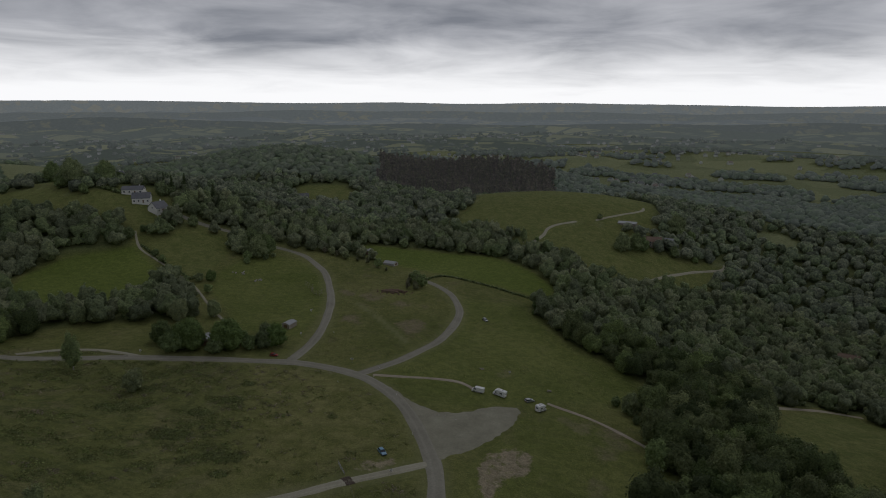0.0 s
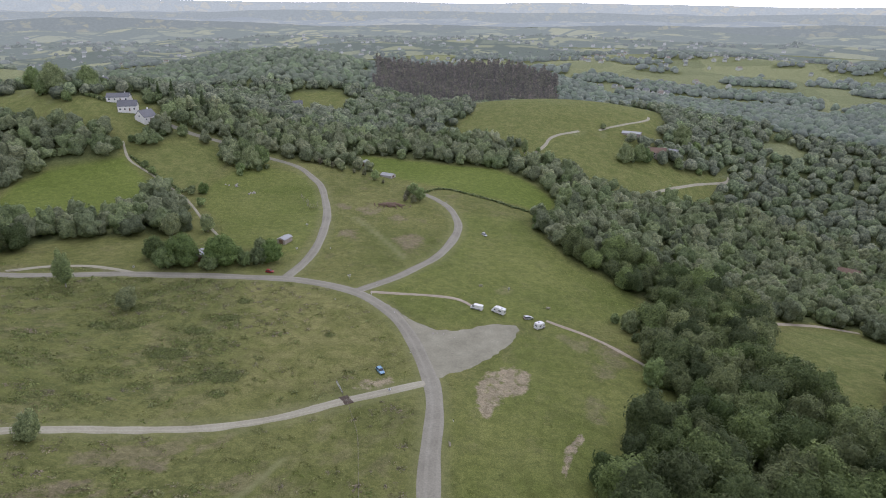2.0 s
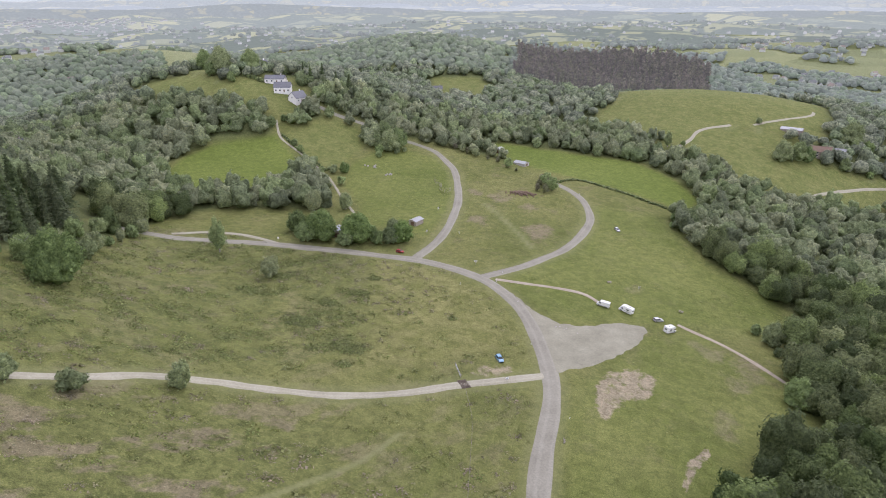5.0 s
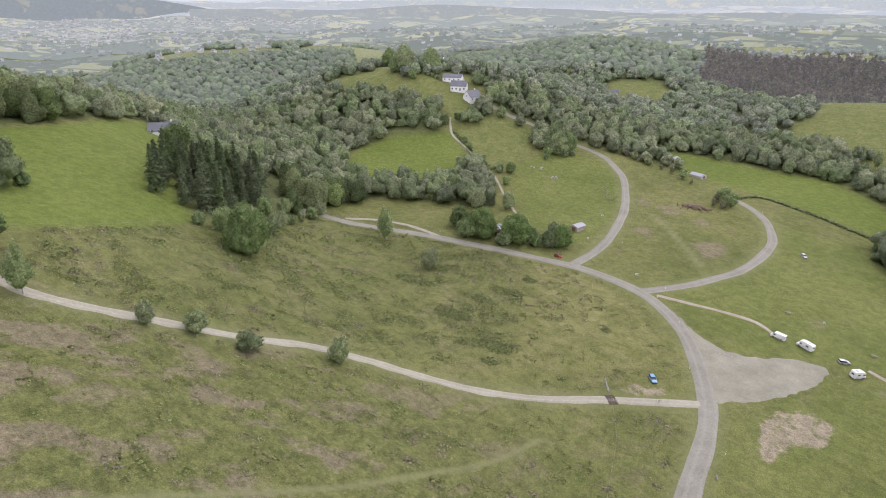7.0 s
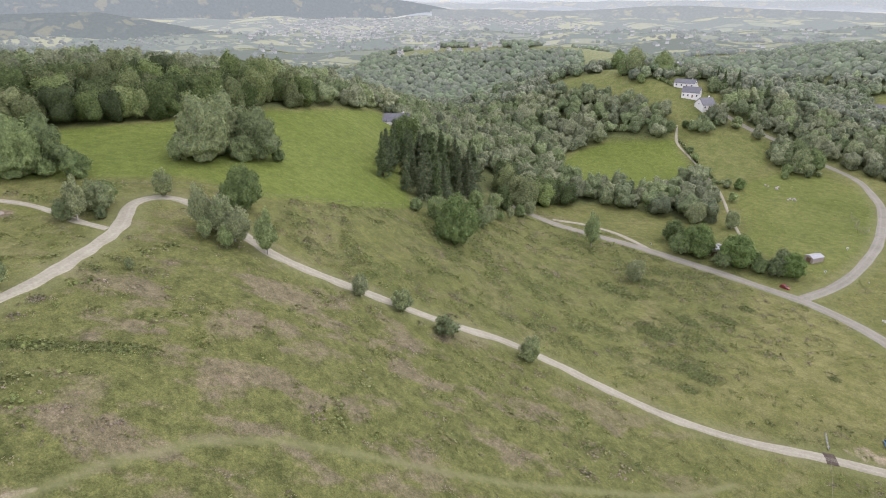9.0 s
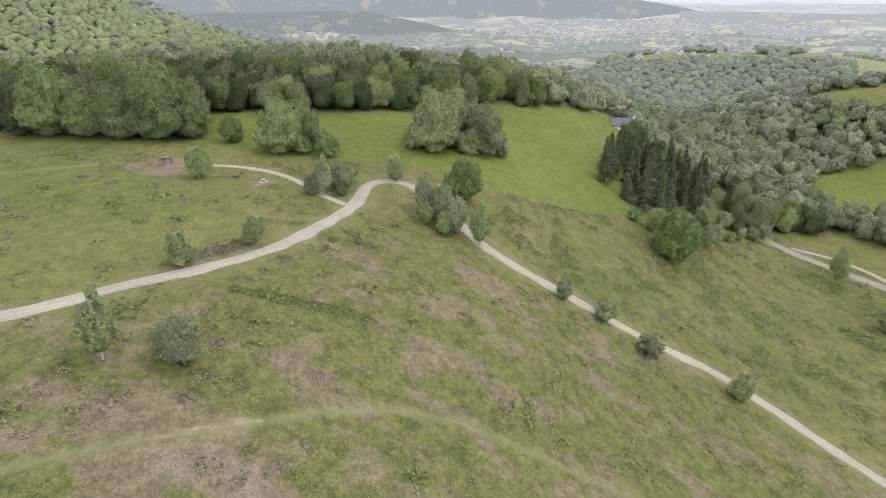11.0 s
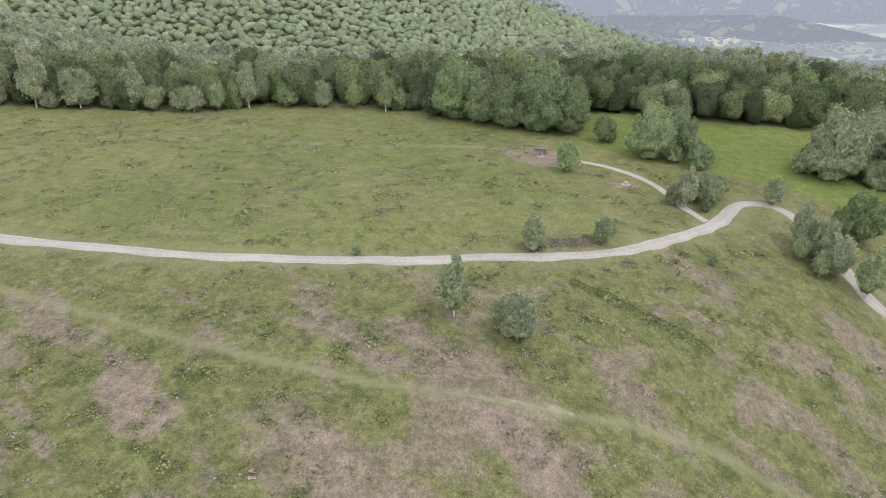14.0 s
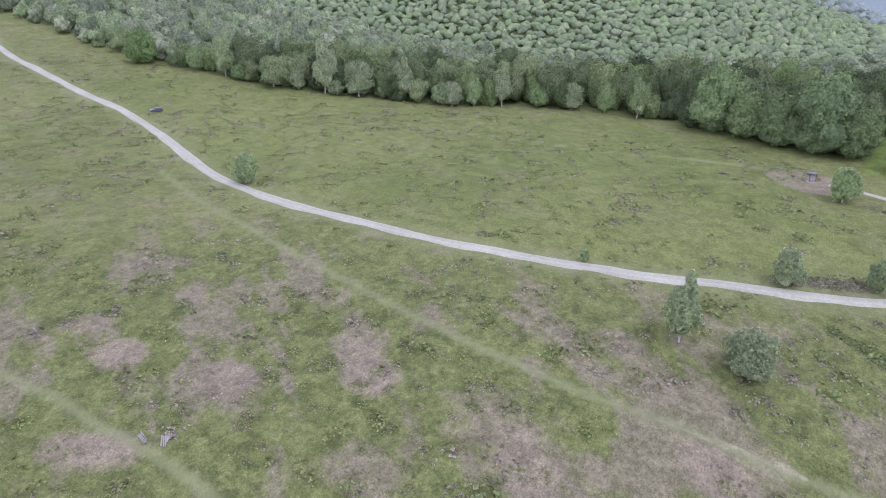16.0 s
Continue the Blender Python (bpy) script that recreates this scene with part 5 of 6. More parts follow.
def block(x, y, z, sx, sy, sz, bevel=0.0, bm=None, turn=0.0, tilt=0.0):
    """A box with its base centre at x, y, z."""
    bm = bm or bmesh.new()
    m = Matrix.Translation((x, y, z + sz / 2)) @ Matrix.Rotation(turn, 4, "Z") @ Matrix.Rotation(tilt, 4, "Y") @ Matrix.Diagonal((sx, sy, sz, 1))
    made = bmesh.ops.create_cube(bm, size=1.0, matrix=m)
    if bevel:
        edges = list({e for v in made["verts"] for e in v.link_edges})
        bmesh.ops.bevel(bm, geom=edges, offset=bevel, segments=2, affect="EDGES", profile=0.6)
    return bm


def prism(outline, width, bevel=0.0, taper=1.0):
    """A side outline (x, z) drawn out across y; taper narrows what lies higher."""
    bm = bmesh.new()
    zs = [p[1] for p in outline]
    lo, hi = min(zs), max(zs)
    rows = []
    for side in (-1, 1):
        rows.append([bm.verts.new((x, side * width / 2 * (1 + (taper - 1) * ((z - lo) / (hi - lo + 1e-6))), z)) for x, z in outline])
    bm.faces.new(rows[0])
    bm.faces.new(rows[1][::-1])
    n = len(outline)
    for i in range(n):
        bm.faces.new((rows[0][(i + 1) % n], rows[0][i], rows[1][i], rows[1][(i + 1) % n]))
    bmesh.ops.recalc_face_normals(bm, faces=bm.faces)
    if bevel:
        bmesh.ops.bevel(bm, geom=list(bm.edges), offset=bevel, segments=2, affect="EDGES", profile=0.6)
    return bm


def tube(a, b, r0, r1=None, sides=10, bm=None):
    bm = bm or bmesh.new()
    a, b = Vector(a), Vector(b)
    m = Matrix.Translation((a + b) / 2) @ (b - a).to_track_quat("Z", "Y").to_matrix().to_4x4()
    bmesh.ops.create_cone(bm, cap_ends=True, segments=sides, radius1=r0, radius2=r0 if r1 is None else r1, depth=(b - a).length, matrix=m)
    return bm


def stand(ob, x, y, turn=0.0, sink=0.03, lean=True):
    """Sets a thing on the land, leaning with the slope."""
    z = float(height(x, y))
    gx = float(height(x + 1, y) - height(x - 1, y)) / 2
    gy = float(height(x, y + 1) - height(x, y - 1)) / 2
    up = Vector((-gx, -gy, 1)).normalized() if lean else Vector((0, 0, 1))
    ob.matrix_basis = Matrix.Translation((x, y, z - sink)) @ Vector((0, 0, 1)).rotation_difference(up).to_matrix().to_4x4() @ Matrix.Rotation(radians(turn), 4, "Z")
    return ob


# ---- vehicles: nose along +x ----
def wheels(root, axles, track, r, wide=0.22):
    for x in axles:
        for side in (-1, 1):
            w = part("wheel", tube((x, side * (track / 2 - wide / 2), r), (x, side * (track / 2 + wide / 2), r), r * 0.62, sides=14), ALLOY, root)
            bm = tube((x, side * (track / 2 - wide * 0.45), r), (x, side * (track / 2 + wide * 0.45), r), r, sides=18)
            part("tyre", bm, TYRE, w)
            part("rim", tube((x, side * (track / 2 + wide * 0.4), r), (x, side * (track / 2 + wide * 0.52), r), r * 0.6, r * 0.5, 14), ALLOY, w)


def lights(root, front, rear, half, zf, zr):
    for side in (-1, 1):
        part("headlight", block(front, side * half, zf, 0.12, 0.32, 0.18, 0.03), LAMP_CLEAR, root)
        part("tail_light", block(rear, side * half, zr, 0.10, 0.20, 0.28, 0.03), LAMP_RED, root)


def car(paint, label, long=4.1, wide=1.74, tall=1.46, estate=False):
    root = new("car")
    h = long / 2
    body = [(-h, 0.35), (-h + 0.05, 0.75), (-h + 0.15, 0.93), (h * 0.42, 0.93), (h - 0.35, 0.78), (h - 0.02, 0.62), (h, 0.32), (h * 0.75, 0.22), (-h * 0.85, 0.22)]
    part("body", prism(body, wide, 0.05), paint, root)
    rear = -h + (0.18 if estate else 0.42)
    cabin = [(-h + 0.16, 0.92), (rear, tall - 0.06), (h * 0.02, tall - 0.04), (h * 0.46, 0.92)]
    part("windows", prism(cabin, wide * 0.94, 0.03, 0.80), GLASS, root, "dark tinted windows")
    part("roof", prism([(rear - 0.02, tall - 0.09), (rear + 0.05, tall), (h * 0.0, tall), (h * 0.06, tall - 0.09)], wide * 0.80, 0.03), paint, root)
    for side in (-1, 1):
        for x in (-h * 0.42, h * 0.06):
            part("pillar", block(x, side * wide * 0.425, 0.9, 0.09, 0.05, tall - 0.95, 0.01), paint, root)
        part("mirror", block(h * 0.36, side * (wide / 2 + 0.08), 0.92, 0.16, 0.2, 0.13, 0.03), paint, root)
    part("front_bumper", block(h - 0.02, 0, 0.28, 0.14, wide * 0.92, 0.2, 0.04), BLACK_TRIM, root)
    part("rear_bumper", block(-h + 0.02, 0, 0.32, 0.14, wide * 0.92, 0.2, 0.04), BLACK_TRIM, root)
    lights(root, h - 0.14, -h + 0.06, wide * 0.36, 0.58, 0.66)
    wheels(root, (h * 0.62, -h * 0.62), wide - 0.14, 0.31)
    return tagged(root, label, "car")


def van(label, long=5.3, wide=1.98, tall=2.25):
    root = new("van")
    h = long / 2
    body = [(-h, 0.35), (-h + 0.03, tall - 0.3), (-h + 0.18, tall), (h * 0.34, tall), (h * 0.52, tall - 0.12), (h * 0.78, 1.18), (h - 0.12, 1.0), (h, 0.7), (h - 0.02, 0.3), (-h + 0.05, 0.25)]
    part("body", prism(body, wide, 0.06, 0.94), WHITE_PAINT, root)
    part("windscreen", prism([(h * 0.535, tall - 0.2), (h * 0.60, tall - 0.2), (h * 0.82, 1.22), (h * 0.76, 1.2)], wide * 0.86, 0.02), GLASS, root)
    for side in (-1, 1):
        part("side_window", block(h * 0.46, side * wide * 0.478, 1.25, 0.75, 0.05, 0.55, 0.04), GLASS, root)
        part("rear_window", block(-h + 0.01, side * 0.42, 1.35, 0.06, 0.6, 0.5, 0.03), GLASS, root)
        part("sill_trim", block(0, side * (wide / 2 - 0.01), 0.42, long * 0.72, 0.05, 0.14, 0.02), BLACK_TRIM, root)
        part("mirror", block(h * 0.62, side * (wide / 2 + 0.1), 1.25, 0.16, 0.2, 0.28, 0.04), BLACK_TRIM, root)
    part("front_bumper", block(h - 0.03, 0, 0.3, 0.16, wide * 0.94, 0.25, 0.04), BLACK_TRIM, root)
    lights(root, h - 0.12, -h + 0.02, wide * 0.4, 0.72, 0.9)
    wheels(root, (h * 0.60, -h * 0.58), wide - 0.16, 0.34)
    return tagged(root, label, "van")


def motorhome(label, long=5.9, wide=2.25, tall=2.75):
    root = new("motorhome")
    h = long / 2
    house = [(-h, 0.45), (-h + 0.04, tall - 0.15), (-h + 0.3, tall), (h * 0.30, tall), (h * 0.66, tall - 0.28), (h * 0.70, tall - 0.75), (h * 0.36, tall - 0.95), (h * 0.32, 0.4)]
    part("living_body", prism(house, wide, 0.07), WHITE_PAINT, root)
    cab = [(h * 0.30, 0.32), (h * 0.30, 1.9), (h * 0.50, 1.9), (h * 0.76, 1.2), (h - 0.1, 1.02), (h, 0.72), (h - 0.02, 0.3)]
    part("cab", prism(cab, wide * 0.86, 0.05, 0.93), WHITE_PAINT, root)
    part("windscreen", prism([(h * 0.52, 1.86), (h * 0.57, 1.86), (h * 0.79, 1.24), (h * 0.74, 1.22)], wide * 0.74, 0.02), GLASS, root)
    for side in (-1, 1):
        part("cab_window", block(h * 0.50, side * wide * 0.415, 1.22, 0.6, 0.05, 0.5, 0.04), GLASS, root)
        part("side_window", block(-h * 0.35, side * (wide / 2), 1.45, 1.1, 0.05, 0.5, 0.04), GLASS, root)
        part("stripe", block(-h * 0.2, side * (wide / 2 + 0.004), 0.95, long * 0.62, 0.02, 0.16), STEEL, root, "grey side stripe")
    part("door", block(-h * 0.02, -wide / 2 - 0.005, 0.5, 0.6, 0.05, 1.85, 0.02), WHITE_PAINT, root)
    part("roof_hatch", block(-h * 0.45, 0, tall - 0.01, 0.7, 0.7, 0.12, 0.03), STEEL, root)
    part("roof_box", block(h * 0.10, 0.2, tall - 0.01, 0.9, 0.6, 0.2, 0.04), SIGN_WHITE, root)
    part("rear_window", block(-h, 0, 1.5, 0.06, 1.1, 0.5, 0.03), GLASS, root)
    lights(root, h - 0.12, -h + 0.0, wide * 0.36, 0.72, 0.8)
    wheels(root, (h * 0.62, -h * 0.45), wide - 0.2, 0.34)
    return tagged(root, label, "motorhome")


stand(van("white panel van parked on the grass near the car park"), 24.5, 241.0, 158)
stand(motorhome("white motorhome with dark windows parked on the grass"), 33.5, 239.0, 145)
stand(car(SILVER_PAINT, "silver estate car parked on a worn patch of grass", 4.4, 1.78, 1.5, True), 46.0, 236.6, 28)
stand(motorhome("white camper with raised roof parked on the grass", 5.2, 2.2, 2.8), 49.4, 229.0, 38)
stand(car(BLUE_PAINT, "light-blue hatchback parked on gravel beside the track"), -13.3, 185.6, -62)
stand(car(RED_PAINT, "small red hatchback parked beside the road under trees", 3.7, 1.62, 1.42), -68.0, 268.5, -10)
stand(car(SILVER_PAINT, "pale small car standing on the grassy slope", 3.8, 1.65, 1.45), 37.3, 336.0, -60)
stand(car(DARK_PAINT, "dark blue car parked on grass beside the track", 4.3, 1.76, 1.5, True), -155.5, -217.0, -30)


# ---- roadside and viewpoint furniture ----
def picnic_table(label):
    root = new("picnic_table")
    for y in (-0.3, -0.1, 0.1, 0.3):
        part("tabletop_plank", block(0, y, 0.72, 1.9, 0.18, 0.05, 0.01), OLD_WOOD, root)
    for side in (-1, 1):
        part("bench_plank", block(0, side * 0.72, 0.42, 1.9, 0.28, 0.05, 0.01), OLD_WOOD, root)
    for x in (-0.65, 0.65):
        part("cross_beam", block(x, 0, 0.36, 0.08, 1.7, 0.09, 0.01), OLD_WOOD, root)
        for side in (-1, 1):
            bm = block(0, 0, -0.42, 0.09, 0.09, 0.84, 0.01)
            bmesh.ops.transform(bm, matrix=Matrix.Translation((x, side * 0.36, 0.36)) @ Matrix.Rotation(side * 0.42, 4, "X"), verts=bm.verts)
            part("leg", bm, OLD_WOOD, root)
    return tagged(root, label, "picnic table", "picnic tables")


stand(picnic_table("weathered wooden picnic table with benches on the grass"), 28.5, 265.0, 20)
stand(picnic_table("weathered wooden picnic table with benches on the grass"), 57.0, 249.0, -15)


def signpost(label, tall, boards, name="signpost"):
    root = new(name)
    part("post", tube((0, 0, -0.3), (0, 0, tall), 0.06), STEEL, root)
    for z, w, hgt, turn in boards:
        b = part("board", block(0, 0, z, w, 0.05, hgt, 0.01, turn=radians(turn)), SIGN_WHITE, root, "white sign board")
        bm = block(0, -0.032, z + hgt * 0.4, w * 0.7, 0.006, hgt * 0.18)
        bmesh.ops.rotate(bm, cent=(0, 0, 0), matrix=Matrix.Rotation(radians(turn), 3, "Z"), verts=bm.verts)
        part("lettering_bar", bm, BLACK_TRIM, b)
    return tagged(root, label, "sign")


stand(signpost("white direction signs on a steel post at the fork", 2.6, ((2.0, 1.5, 0.35, 10), (1.55, 1.3, 0.32, -25))), -31.5, 264.0, 0, lean=False)
stand(signpost("white notice board on a post beside the cattle grid", 1.5, ((0.8, 0.9, 0.7, 0),)), -9.7, 173.4, 20, lean=False)
stand(signpost("white information panel on the grass", 1.7, ((0.9, 0.8, 0.8, 0),)), 41.4, 263.3, 0, lean=False)
stand(signpost("white sign at the foot of the lane", 1.8, ((1.0, 0.9, 0.7, 0),)), -60.5, 296.0, 30, lean=False)
stand(signpost("white sign in the field corner", 1.9, ((1.0, 1.0, 0.8, 0),)), -61.0, 331.0, 20, lean=False)
stand(signpost("white sign board near the pull-off", 1.6, ((0.8, 0.9, 0.7, 0),)), -127, 265.0, 0, lean=False)


def marker_post():
    root = new("marker_post")
    part("post", tube((0, 0, -0.2), (0, 0, 1.0), 0.09, 0.07), SIGN_WHITE, root)
    part("band", tube((0, 0, 0.72), (0, 0, 0.86), 0.095, 0.093), BLACK_TRIM, root)
    return tagged(root, "white roadside marker post with a dark band", "marker post", "roadside posts")


posts = [(-18.6, 258.3), (-20.4, 248.6), (-35.1, 241.0), (-3.2, 200.0), (10.0, 158.0), (18.0, 388.0), (-44.5, 300.0), (-10.0, 232.0)]
model = stand(marker_post(), *posts[0], lean=False)
for x, y in posts[1:]:
    copy_thing(model, Matrix.Translation((x, y, float(height(x, y)) - 0.03)))


def bench(label):
    root = new("bench")
    for k in range(3):
        part("seat_slat", block(0, -0.15 + 0.16 * k, 0.42, 1.9, 0.13, 0.05, 0.01), OLD_WOOD, root)
    for k in range(2):
        part("back_slat", block(0, 0.30 + 0.02 * k, 0.62 + 0.2 * k, 1.9, 0.05, 0.14, 0.01), OLD_WOOD, root)
    for x in (-0.8, 0.8):
        part("leg", block(x, -0.12, -0.1, 0.1, 0.1, 0.52, 0.01), OLD_WOOD, root)
        part("back_post", block(x, 0.27, -0.1, 0.1, 0.09, 1.05, 0.01), OLD_WOOD, root)
    return tagged(root, label, "bench")


stand(bench("old wooden bench beside the grassy footpath"), -39.6, -68.8, 75)
stand(bench("low wooden bench at the roadside"), 8.4, 146.5, 90)


def log_pile(label, x, y, turn):
    root = new("log_pile")
    rng = random.Random(5)
    for k in range(4):
        a = rng.uniform(-0.5, 0.5)
        part("log", tube((-0.9 + a, 0.25 * k - 0.4, 0.14), (0.9 + a, 0.25 * k - 0.3 + rng.uniform(-0.2, 0.2), 0.16), 0.13, 0.11, 8), OLD_WOOD, root)
    return stand(tagged(root, label, "logs"), x, y, turn)


log_pile("few weathered logs lying in the grass", -41.2, -66.5, 40)
log_pile("weathered timbers lying on the heath", -35.2, -99.5, 110)


def kiosk():
    """The small shelter with its panels on the viewpoint."""
    root = new("viewpoint_shelter")
    part("plinth", block(0, 0, -0.2, 2.6, 2.2, 0.35, 0.04), CONCRETE, root)
    for x in (-1.0, 1.0):
        for y in (-0.8, 0.8):
            part("post", block(x, y, 0.1, 0.14, 0.14, 2.3, 0.01), BROWN_WOOD, root)
    part("back_panel", block(0, 0.8, 0.6, 1.9, 0.06, 1.5, 0.01), OLD_WOOD, root)
    part("front_panel", block(0, -0.8, 0.3, 1.9, 0.06, 1.3, 0.01), OLD_WOOD, root)
    part("side_panel", block(1.0, 0, 0.4, 0.06, 1.5, 1.7, 0.01), OLD_WOOD, root)
    part("side_panel", block(-1.0, 0, 0.6, 0.06, 1.5, 1.5, 0.01), OLD_WOOD, root)
    roof = prism([(-1.5, 2.35), (-1.5, 2.45), (1.5, 2.62), (1.5, 2.52)], 2.4, 0.02)
    part("roof", roof, SLATE, root, "grey mono-pitch roof")
    return tagged(root, "small grey timber shelter on a bare earth viewpoint", "shelter")


stand(kiosk(), -205.0, 2.5, 20, 0.0, False)


def orientation_table():
    root = new("orientation_table")
    part("slab", tube((0, 0, -0.1), (0, 0, 0.08), 1.5, sides=24), STONE_WALL, root)
    part("pedestal", tube((0, 0, 0.05), (0, 0, 0.75), 0.35, 0.3, 14), STONE_WALL, root)
    part("disc", tube((0, 0, 0.75), (0, 0, 0.84), 0.6, sides=24), CONCRETE, root, "pale round direction disc")
    return tagged(root, "round stone orientation table on a paved circle", "orientation table")


stand(orientation_table(), -182.5, 27.0, 0, 0.0, False)


def cattle_grid():
    root = new("cattle_grid")
    part("frame", block(0, 0, 0.06, 3.0, 4.6, 0.08, 0.02), RUST, root)
    for k in range(14):
        part("bar", tube((-1.35 + 0.208 * k, -2.2, 0.17), (-1.35 + 0.208 * k, 2.2, 0.17), 0.06, sides=8), RUST, root)
    return tagged(root, "brown steel cattle grid set in the gravel track", "cattle grid")


stand(cattle_grid(), -22.8, 167.2, 32, 0.0)


def gate(label, length, bars=5):
    root = new("metal_gate")
    for x in (0, length):
        part("gate_post", tube((x, 0, -0.3), (x, 0, 1.4), 0.08), OLD_WOOD, root)
    for k in range(bars):
        part("rail", tube((0.1, 0, 0.25 + 0.22 * k), (length - 0.1, 0, 0.25 + 0.22 * k), 0.03, sides=8), STEEL, root)
    part("brace", tube((0.1, 0, 0.25), (length - 0.1, 0, 1.13), 0.03, sides=8), STEEL, root)
    return tagged(root, label, "gate")


stand(gate("open galvanised field gate beside the cattle grid", 7.2), -24.3, 170.4, 113)


def fence(label, line, step=3.5, rails=2, tall=1.1, mat=None):
    """Posts and rails along a line on the ground."""
    mat = mat or OLD_WOOD
    p = curve_points(line, step)
    root = new("fence")
    x0, y0 = p[0]
    z0 = float(height(x0, y0))
    root.location = (x0, y0, z0)
    tops = [Vector((x - x0, y - y0, float(height(x, y)) - z0)) for x, y in p]
    for q in tops:
        part("post", tube(q - Vector((0, 0, 0.3)), q + Vector((0, 0, tall)), 0.07, 0.06, 6), mat, root)
    for a, b in zip(tops, tops[1:]):
        for k in range(rails):
            up = Vector((0, 0, tall * (0.45 + 0.45 * k)))
            part("rail", tube(a + up, b + up, 0.035, sides=6), mat, root)
    return tagged(root, label, "fence")


fence("grey timber zigzag fence in the sheep field", [(-73.5, 385.5), (-71, 380), (-67.5, 377), (-67.5, 371), (-65.5, 367), (-61.5, 363), (-60.5, 369)], 2.5, 4, 1.7)
fence("wooden fence round the viewpoint", [(-215, -4), (-207, -10), (-198, -6), (-193, 2), (-198, 10)], 3.0, 2, 1.0)
fence("thin post fence along the meadow", [(-194, 56), (-190, 66), (-184, 78), (-177, 90), (-174, 104), (-173, 122), (-176, 140), (-178, 156)], 5.0, 1, 1.0)
fence("thin post fence running from the cattle grid", [(-22.5, 166), (-18, 150), (-16, 132), (-14, 110)], 5.0, 1, 1.0)
fence("post fence along the pull-off", [(-164, 258), (-150, 263), (-142, 262), (-130, 258.5)], 4.0, 2, 0.9)


def rocks(label, x, y, count, spread, size, mat, seed, name="rocks", mound=0.0):
    rng = np.random.default_rng(seed)
    root = new(name)
    root.location = (x, y, float(height(x, y)))
    for k in range(count):
        v = DOME2[0] * (1 + rng.normal(0, 0.12, (len(DOME2[0]), 1))) * rng.uniform(0.5, 1.2, 3) * size
        dx, dy = rng.normal(0, spread, 2) * (1.8, 1.0)
        off = np.array([dx, dy, float(height(x + dx, y + dy)) - float(height(x, y)) + size * 0.15 + mound * math.exp(-0.5 * ((dx / 1.8) ** 2 + dy ** 2) / spread ** 2)])
        mesh_object("rock", v + off, DOME2[1], mat, root)
    return tagged(root, label, "rocks")


rocks("pale boulders lying in the sheep field", -103.6, 388.0, 5, 1.8, 0.7, ROCK, 3)
rocks("pale boulders on the edge of the field", -122.0, 402.0, 5, 2.2, 0.8, ROCK, 4)
rocks("mound of red earth and rubble on the grass island", -16.5, 377.0, 130, 2.3, 0.6, RED_EARTH, 5, "rubble_mound", 1.2)
rocks("stones scattered along the edge of the car park", 8.5, 214.5, 7, 1.6, 0.3, ROCK, 6)


# ---- houses ----
def house(label, w, d, wall_h, pitch, wall, roof, windows=3, chimney=True, name="house", dormer=False):
    """A gabled house: ridge along x, front towards -y."""
    root = new(name)
    rise = d / 2 * math.tan(radians(pitch))
    bm = bmesh.new()
    outline = [(-d / 2, -2.5), (-d / 2, wall_h), (0, wall_h + rise), (d / 2, wall_h), (d / 2, -2.5)]
    a = [bm.verts.new((-w / 2, y, z)) for y, z in outline]
    b = [bm.verts.new((w / 2, y, z)) for y, z in outline]
    bm.faces.new(a), bm.faces.new(b[::-1])
    for i in range(5):
        bm.faces.new((a[(i + 1) % 5], a[i], b[i], b[(i + 1) % 5]))
    bmesh.ops.recalc_face_normals(bm, faces=bm.faces)
    part("wall", bm, wall, root)
    over, slope = 0.45, math.atan2(rise, d / 2)
    for side in (-1, 1):
        long = math.hypot(d / 2, rise) + over
        bm = block(0, 0, -0.09, w + 2 * over, long, 0.18, 0.02)
        m = Matrix.Translation((0, side * (d / 2 + over * math.cos(slope)) / 2, wall_h + rise / 2 - over * math.sin(slope) / 2 + 0.14)) @ Matrix.Rotation(-side * slope, 4, "X")
        bmesh.ops.transform(bm, matrix=m, verts=bm.verts)
        r = part("roof", bm, roof, root)
        for k in range(int(long / 0.9)):
            c = block(0, -side * (long / 2 - 0.45 - 0.9 * k), 0.09, w + 2 * over, 0.05, 0.035)
            bmesh.ops.transform(c, matrix=m, verts=c.verts)
            part("roof_course", c, roof, r)
    part("ridge", tube((-w / 2 - over, 0, wall_h + rise + 0.2), (w / 2 + over, 0, wall_h + rise + 0.2), 0.13, sides=8), roof, root)
    if chimney:
        part("chimney", block(w * 0.28, d * 0.08, wall_h + rise * 0.5, 0.8, 0.6, rise * 0.5 + 1.3, 0.03), wall, root)
    for side in (-1, 1):
        for k in range(windows):
            x = (k - (windows - 1) / 2) * w / windows
            if side == -1 and k == windows // 2:
                door = part("door", block(x, -d / 2 - 0.02, 0, 1.0, 0.1, 2.1, 0.01), BROWN_WOOD, root)
                continue
            for z in ([0.9] if wall_h < 4 else [0.9, 3.4]):
                f = part("window", block(x, side * (d / 2 + 0.01), z, 1.25, 0.1, 1.35, 0.01), SIGN_WHITE, root)
                part("pane", block(x, side * (d / 2 + 0.065), z + 0.1, 1.05, 0.02, 1.15), GLASS, f)
                part("sill", block(x, side * (d / 2 + 0.12), z - 0.08, 1.45, 0.2, 0.08), CONCRETE, f)
    for side in (-1, 1):
        f = part("gable_window", block(side * (w / 2 + 0.01), 0, wall_h - 0.2, 0.1, 1.2, 1.3, 0.01), SIGN_WHITE, root)
        part("pane", block(side * (w / 2 + 0.065), 0, wall_h - 0.1, 0.02, 1.0, 1.1), GLASS, f)
    return tagged(root, label, "house" if name == "house" else name.replace("_", " "))


